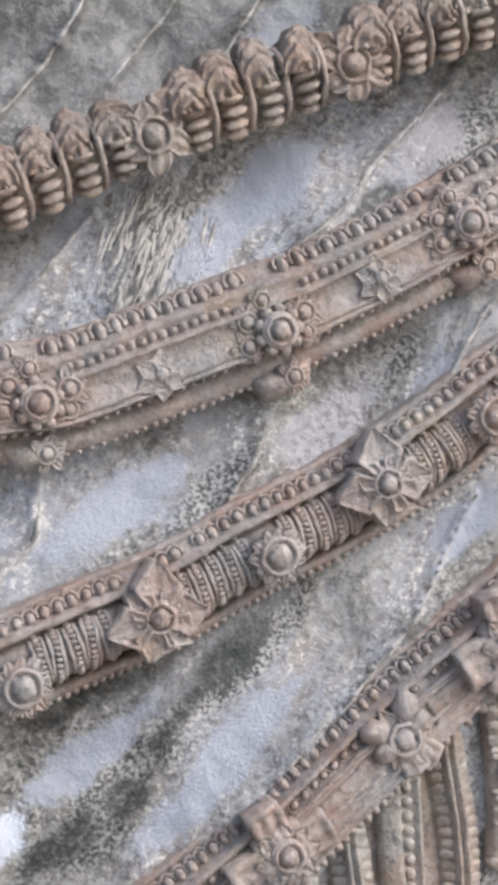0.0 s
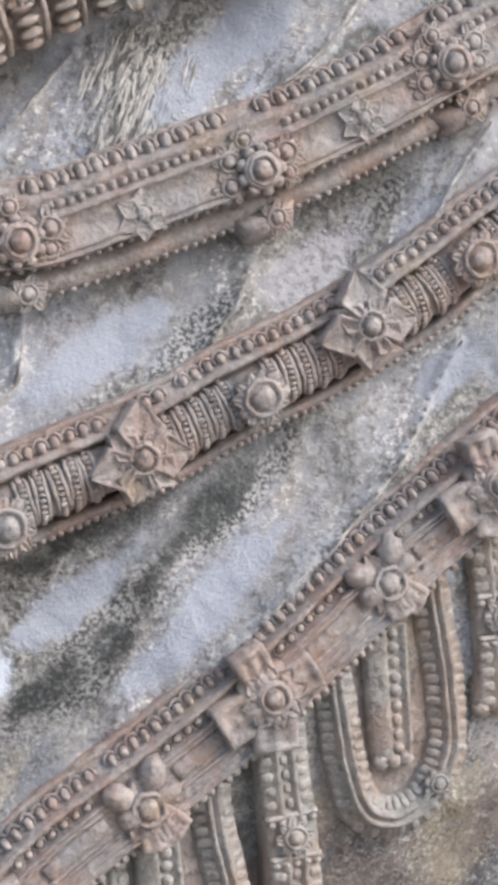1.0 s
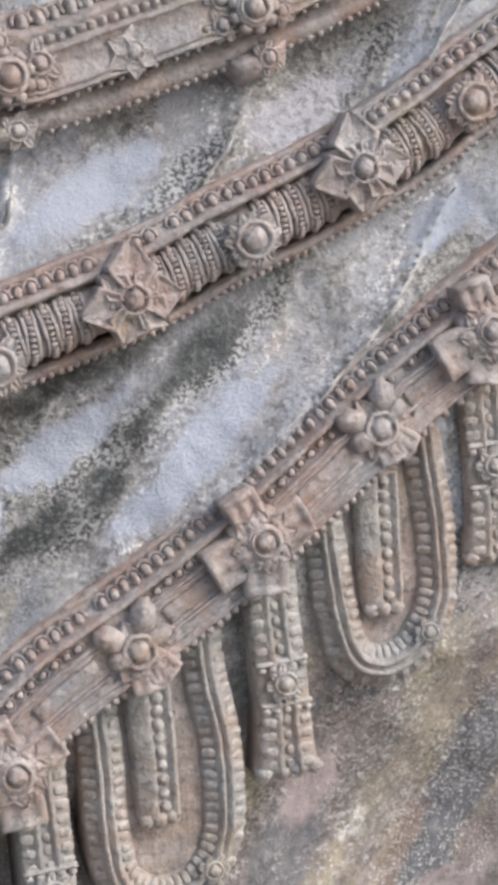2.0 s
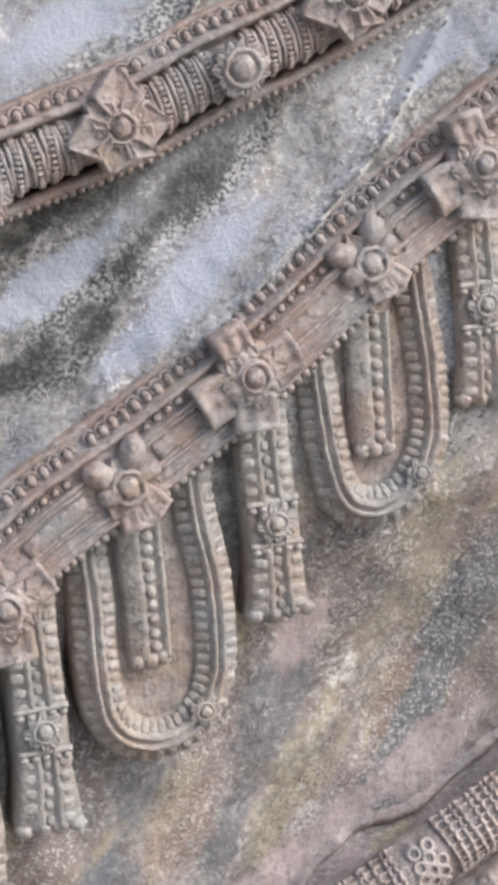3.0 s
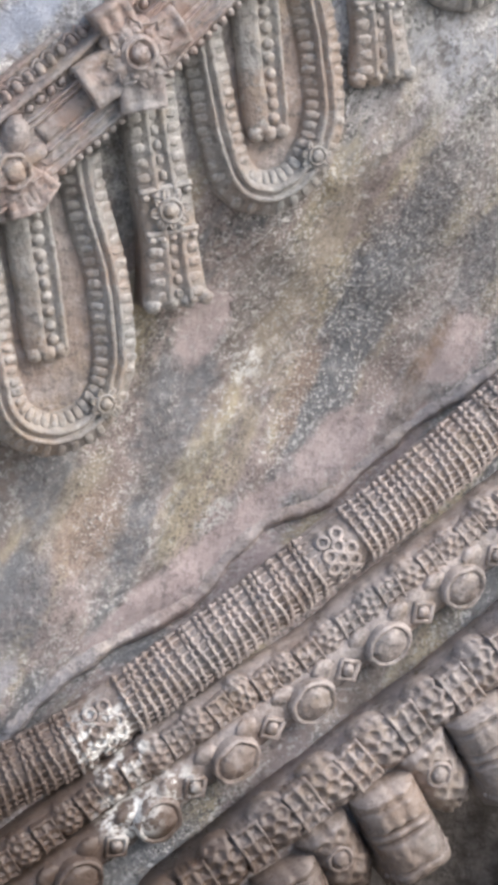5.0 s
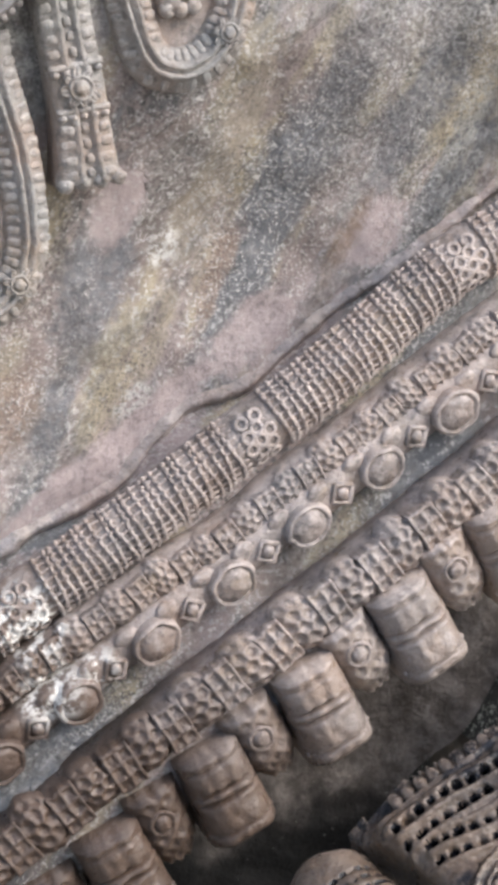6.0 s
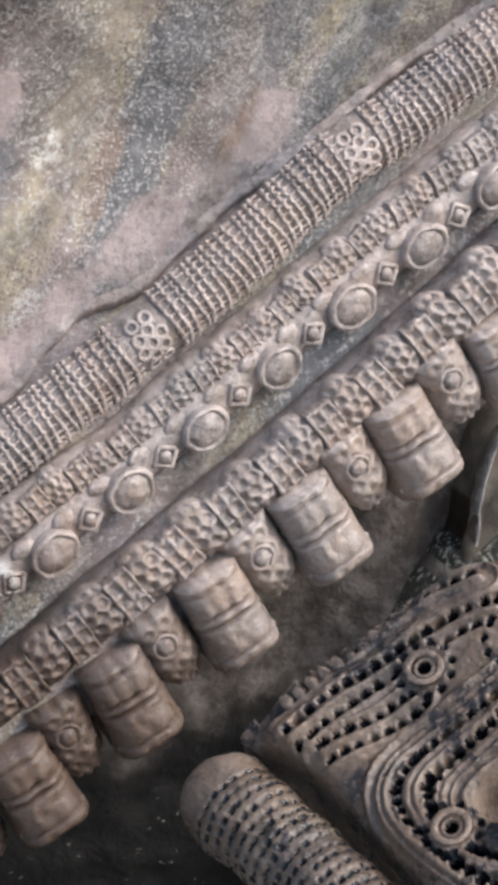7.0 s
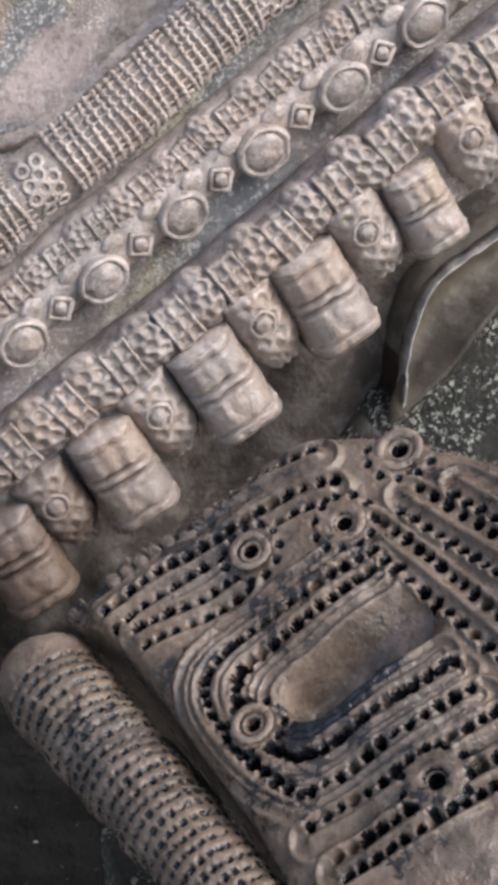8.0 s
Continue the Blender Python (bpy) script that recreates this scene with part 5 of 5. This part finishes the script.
def loop_lines():
    inner = [(0.135, 0.022), (0.08, 0.026), (0.03, 0.03), (0.01, 0.016), (0.006, -0.01), (0.02, -0.042), (0.07, -0.052), (0.128, -0.058)]
    mid = [(0.137, 0.036), (0.08, 0.043), (0.022, 0.05), (-0.004, 0.028), (-0.008, -0.02), (0.01, -0.056), (0.07, -0.068), (0.13, -0.078)]
    outer = [(0.139, 0.052), (0.08, 0.062), (0.02, 0.072), (-0.018, 0.05), (-0.026, -0.01), (-0.018, -0.056), (0.0, -0.08), (0.06, -0.092), (0.13, -0.103)]
    low = [(-0.02, -0.096), (0.04, -0.112), (0.13, -0.128)]
    lower = [(-0.02, -0.128), (0.04, -0.142), (0.13, -0.158)]
    high = [(-0.02, 0.122), (0.03, 0.106), (0.065, 0.1)]
    higher = [(-0.03, 0.15), (0.04, 0.142), (0.12, 0.122), (0.16, 0.1)]
    rim = [(-0.03, 0.178), (0.05, 0.168), (0.12, 0.158), (0.17, 0.132)]
    side = [(0.155, 0.06), (0.16, 0.0), (0.165, -0.09)]
    side2 = [(0.19, 0.06), (0.2, 0.0), (0.21, -0.09)]
    side3 = [(0.225, 0.04), (0.235, -0.03), (0.245, -0.09)]
    return dict(inner=inner, mid=mid, outer=outer, low=low, lower=lower, high=high, higher=higher, rim=rim, side=side, side2=side2, side3=side3)


def knee_piece():
    ob = thing("carved_cushion", knee(0.05, 0, -0.1), "dark oiled stone cushion carved with drilled rings and loops", "carved cushion")
    lines = loop_lines()
    us, vs = np.arange(-0.07, 0.31, 0.0014), np.arange(-0.32, 0.225, 0.0014)
    u, v = np.meshgrid(us, vs)
    h = np.zeros(u.shape)
    for name, pts in lines.items():
        d, _ = polyline_distance(u, v, dense(pts, 0.012))
        h = np.maximum(h, 0.0048 * np.exp(-((d / 0.0030) ** 2)))
        h = np.maximum(h, 0.0040 * np.exp(-(((d - 0.0152) / 0.0024) ** 2)))
        if name in ("inner", "mid", "outer"):
            h = np.maximum(h, 0.0048 * np.exp(-(((d - 0.0058) / 0.0015) ** 2)))
    cavity, _ = polyline_distance(u, v, [(0.045, -0.012), (0.13, -0.02)])
    h -= 0.036 * smoothstep(0.026, 0.009, cavity) * (1 - 0.62 * smoothstep(0.06, 0.13, u))
    pit_rows = [("inner", 0.0085, 0.0105), ("mid", -0.0075, 0.0105), ("outer", -0.0085, 0.0115), ("low", -0.0085, 0.011), ("lower", -0.009, 0.011), ("lower", 0.008, 0.011), ("high", 0.009, 0.012), ("high", -0.008, 0.012), ("higher", -0.009, 0.012), ("higher", 0.009, 0.013), ("rim", -0.007, 0.012), ("side", -0.01, 0.012), ("side", 0.012, 0.013), ("side2", 0.012, 0.012), ("side2", -0.01, 0.014), ("side3", 0.012, 0.013)]
    # holes: where the dark inside drilled holes is painted onto faces
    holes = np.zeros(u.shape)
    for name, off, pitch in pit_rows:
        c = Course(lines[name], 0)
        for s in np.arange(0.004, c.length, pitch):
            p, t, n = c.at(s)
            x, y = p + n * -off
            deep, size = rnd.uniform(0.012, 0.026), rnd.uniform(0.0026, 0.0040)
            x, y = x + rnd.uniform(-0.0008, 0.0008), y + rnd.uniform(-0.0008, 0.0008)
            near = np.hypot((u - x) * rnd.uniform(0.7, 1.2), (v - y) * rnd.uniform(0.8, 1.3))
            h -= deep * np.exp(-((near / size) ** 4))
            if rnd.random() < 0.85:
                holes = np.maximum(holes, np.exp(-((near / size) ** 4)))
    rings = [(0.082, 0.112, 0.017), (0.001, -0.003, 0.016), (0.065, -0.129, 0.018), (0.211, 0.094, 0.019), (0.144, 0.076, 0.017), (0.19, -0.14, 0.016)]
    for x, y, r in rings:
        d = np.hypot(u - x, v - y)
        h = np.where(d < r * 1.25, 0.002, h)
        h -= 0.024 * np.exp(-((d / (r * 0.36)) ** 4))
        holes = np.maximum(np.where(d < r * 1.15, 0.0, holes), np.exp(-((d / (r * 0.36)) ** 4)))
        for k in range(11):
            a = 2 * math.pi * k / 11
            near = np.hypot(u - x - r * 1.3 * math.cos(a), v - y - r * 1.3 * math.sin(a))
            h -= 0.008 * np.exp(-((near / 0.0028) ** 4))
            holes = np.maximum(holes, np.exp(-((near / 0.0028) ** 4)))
    # the cavity's dark low corner, painted as a ragged black patch
    cavity_shade, _ = polyline_distance(u, v, [(0.030, -0.030), (0.095, -0.034)])
    holes = np.maximum(holes, smoothstep(0.016, 0.010, cavity_shade + 0.008 * field(6.1, 70, u, v, 3)))
    gx, gz = u, v
    h += 0.0020 * field(2.2, 45, gx, gz, 3) + 0.010 * field(4.2, 9, gx, gz, 2) - 0.05 * smoothstep(-0.17, -0.30, v) - 0.03 * smoothstep(0.14, 0.2, v) ** 2
    ring = OUTLINE + OUTLINE[:1]
    d, _ = polyline_distance(u, v, ring)
    inside = np.zeros(u.shape, bool)
    for (ax, ay), (bx, by) in zip(ring, ring[1:]):
        cross = ((ay > v) != (by > v)) & (u < (bx - ax) * (v - ay) / (by - ay + 1e-9) + ax)
        inside ^= cross
    h = np.where(inside, h - 0.014 * np.exp(-((d / 0.008) ** 1.0)), -0.014 - d * 9.0)
    keep = inside | (d < 0.016)
    idx = -np.ones(u.shape, int)
    idx[keep] = np.arange(keep.sum())
    co = [knee(a, b, max(c, -0.16)) for a, b, c in zip(u[keep], v[keep], h[keep])]
    q = np.stack([idx[:-1, :-1], idx[:-1, 1:], idx[1:, 1:], idx[1:, :-1]], -1).reshape(-1, 4)
    q = q[(q >= 0).all(1)]
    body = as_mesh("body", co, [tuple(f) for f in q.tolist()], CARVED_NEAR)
    body.materials.append(PIT_OIL_SHADE)
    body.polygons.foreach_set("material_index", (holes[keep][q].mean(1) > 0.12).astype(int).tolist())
    part("body", body, ob)
    for x, y, r in rings:
        part("drilled_ring", NEAR.hoop, ob, knee_pose(x, y, 0.003, (r, r, r * 0.62)))
        part("inner_ring", NEAR.hoop, ob, knee_pose(x, y, 0.001, (r * 0.56, r * 0.56, r * 0.5)))
    c = Course([(-0.01, 0.19), (0.076, 0.178), (0.13, 0.166)], 0)
    for s in np.arange(0.004, c.length, 0.0125):
        p, t, n = c.at(s)
        part("tooth", NEAR.bead, ob, knee_pose(p[0], p[1] - 0.004, -0.012, (0.0052, 0.0084, 0.0030), math.degrees(math.atan2(t[1], t[0]))))


def side_tube():
    ob = thing("carved_bolster", knee(-0.08, 0.0, -0.05), "pitted dark stone bolster beside the carved cushion", "carved bolster")
    r, m, step = 0.040, 52, 0.0018

    def ring(i):
        v = 0.206 - step * i
        slim = min(1.0, max(0.0, (0.18 - v) / 0.3))
        end = (1 - 0.25 * slim) * math.sqrt(max(0.0, 1 - max(0, (v - 0.166) / 0.040) ** 2))
        out, black = [], []
        for k in range(m + 1):
            a = radians(-35 + 250 * k / m)
            band = 0.0014 * math.cos(v * 2 * math.pi / 0.047 + 1.2 * math.cos(a))
            line, spot = int(i * 0.17), k * 0.36 + 0.5 * (int(i * 0.17) % 2) + 0.6 * noise.noise(Vector((int(i * 0.17) * 1.7, 3.3, 0.4)))
            cx, cy = (i * 0.17) % 1 - 0.5, spot % 1 - 0.5
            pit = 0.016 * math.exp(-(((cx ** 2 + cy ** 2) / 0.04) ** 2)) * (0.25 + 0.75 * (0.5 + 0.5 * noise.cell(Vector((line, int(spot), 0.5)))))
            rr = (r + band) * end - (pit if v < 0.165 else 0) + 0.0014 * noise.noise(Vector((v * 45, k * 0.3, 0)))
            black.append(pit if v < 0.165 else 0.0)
            out.append(knee(-0.091 + 0.009 * slim + rr * math.cos(a), v, -0.036 + rr * math.sin(a)))
        return out, black

    for first in range(0, 352, 26):
        rings = [ring(i) for i in range(first, first + 27)]
        verts = [p for out, _ in rings for p in out]
        depth = [d for _, black in rings for d in black]
        faces = [(i * (m + 1) + k, i * (m + 1) + k + 1, (i + 1) * (m + 1) + k + 1, (i + 1) * (m + 1) + k) for i in range(26) for k in range(m)]
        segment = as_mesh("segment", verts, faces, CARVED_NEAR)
        segment.materials.append(PIT_OIL_SHADE)
        # Painted shade: pit faces turn black, so they read as deep holes.
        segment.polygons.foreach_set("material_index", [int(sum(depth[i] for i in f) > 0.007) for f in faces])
        part("segment", segment, ob)


def side_rock():
    """The dark lichened mass at the far end of the hem: a thin rim, a smooth hollow and a rough body."""
    rim = Course([(0.95, 0.73), (0.72, 0.63), (0.60, 0.575), (0.509, 0.528), (0.454, 0.495), (0.434, 0.472), (0.422, 0.441), (0.415, 0.412), (0.413, 0.382), (0.405, 0.35), (0.35, 0.25), (0.27, 0.1), (0.25, -0.5)], -0.05)
    ridge = Course([(0.95, 0.66), (0.72, 0.59), (0.60, 0.515), (0.515, 0.463), (0.497, 0.447), (0.462, 0.405), (0.436, 0.382), (0.410, 0.360), (0.391, 0.345), (0.336, 0.255), (0.26, 0.09), (0.24, -0.5)], -0.06)

    def line(c, b):
        return c.at(c.length * b)[0]

    def hollow(a, b):
        p, q = line(rim, b), line(ridge, b)
        m = p + (q - p) * a
        deep = min(0.035, 0.6 * float(np.hypot(*(q - p)))) * math.sin(math.pi * a) ** 0.8
        return rumpled((m[0], -0.05 - 0.01 * a + deep, m[1]), 0.002, 40)

    def body(a, b):
        p = line(ridge, b)
        out = 0.45 * a
        y = -0.06 - 0.012 * math.exp(-((a / 0.02) ** 2)) - 0.14 * smoothstep(0.0, 0.5, a) + 0.012
        rough = noise.noise(Vector((p[0] * 12 + a * 6, b * 20, 0))) * 0.02 + noise.noise(Vector((a * 24, b * 70, 5))) * 0.008
        return Vector((p[0] + out * 0.95, y + rough * smoothstep(0.02, 0.12, a), p[1] - out * 0.45))

    rock = thing("rock_mass", (0.55, 0.0, -0.6), "black and green lichened stone beside the hem", "rock")
    part("body", patch("body", 90, 150, body, ROCK, (0, 0.14, 0)), rock)
    part("hollow", patch("hollow", 24, 150, hollow, HOLLOW, (0, 0.12, 0)), rock, None, "smooth brown hollow edge")
    part("rim", swept("rim", rim, [(-0.0012, -0.02), (-0.0009, 0.001), (0.0, 0.0018), (0.0009, 0.001), (0.0012, -0.02)], VEIN, 0.25, 0.85, 0.004, 0.0016), rock)
    pillar = Course([(0.47, 0.5), (0.438, 0.42), (0.428, 0.362), (0.424, 0.305), (0.42, 0.1)], 0.06)
    part("fold", swept("fold", pillar, [(-0.014, -0.08), (-0.011, 0.0), (-0.004, 0.009), (0.004, 0.009), (0.010, 0.0), (0.013, -0.08)], RECESS, wear=0.003), rock, None, "upright grey fold of stone")


plain_box("wall_plinth", (0.0, -0.82, -0.6), (0.27, -0.42, 0.2), ROCK, "dark stone mass below the carved cushion", "plinth")
rope_of_hoods()
band_of_scallops()
band_of_ribs()
band_of_panels()
pendants()
lower_border()
knee_piece()
side_tube()
side_rock()
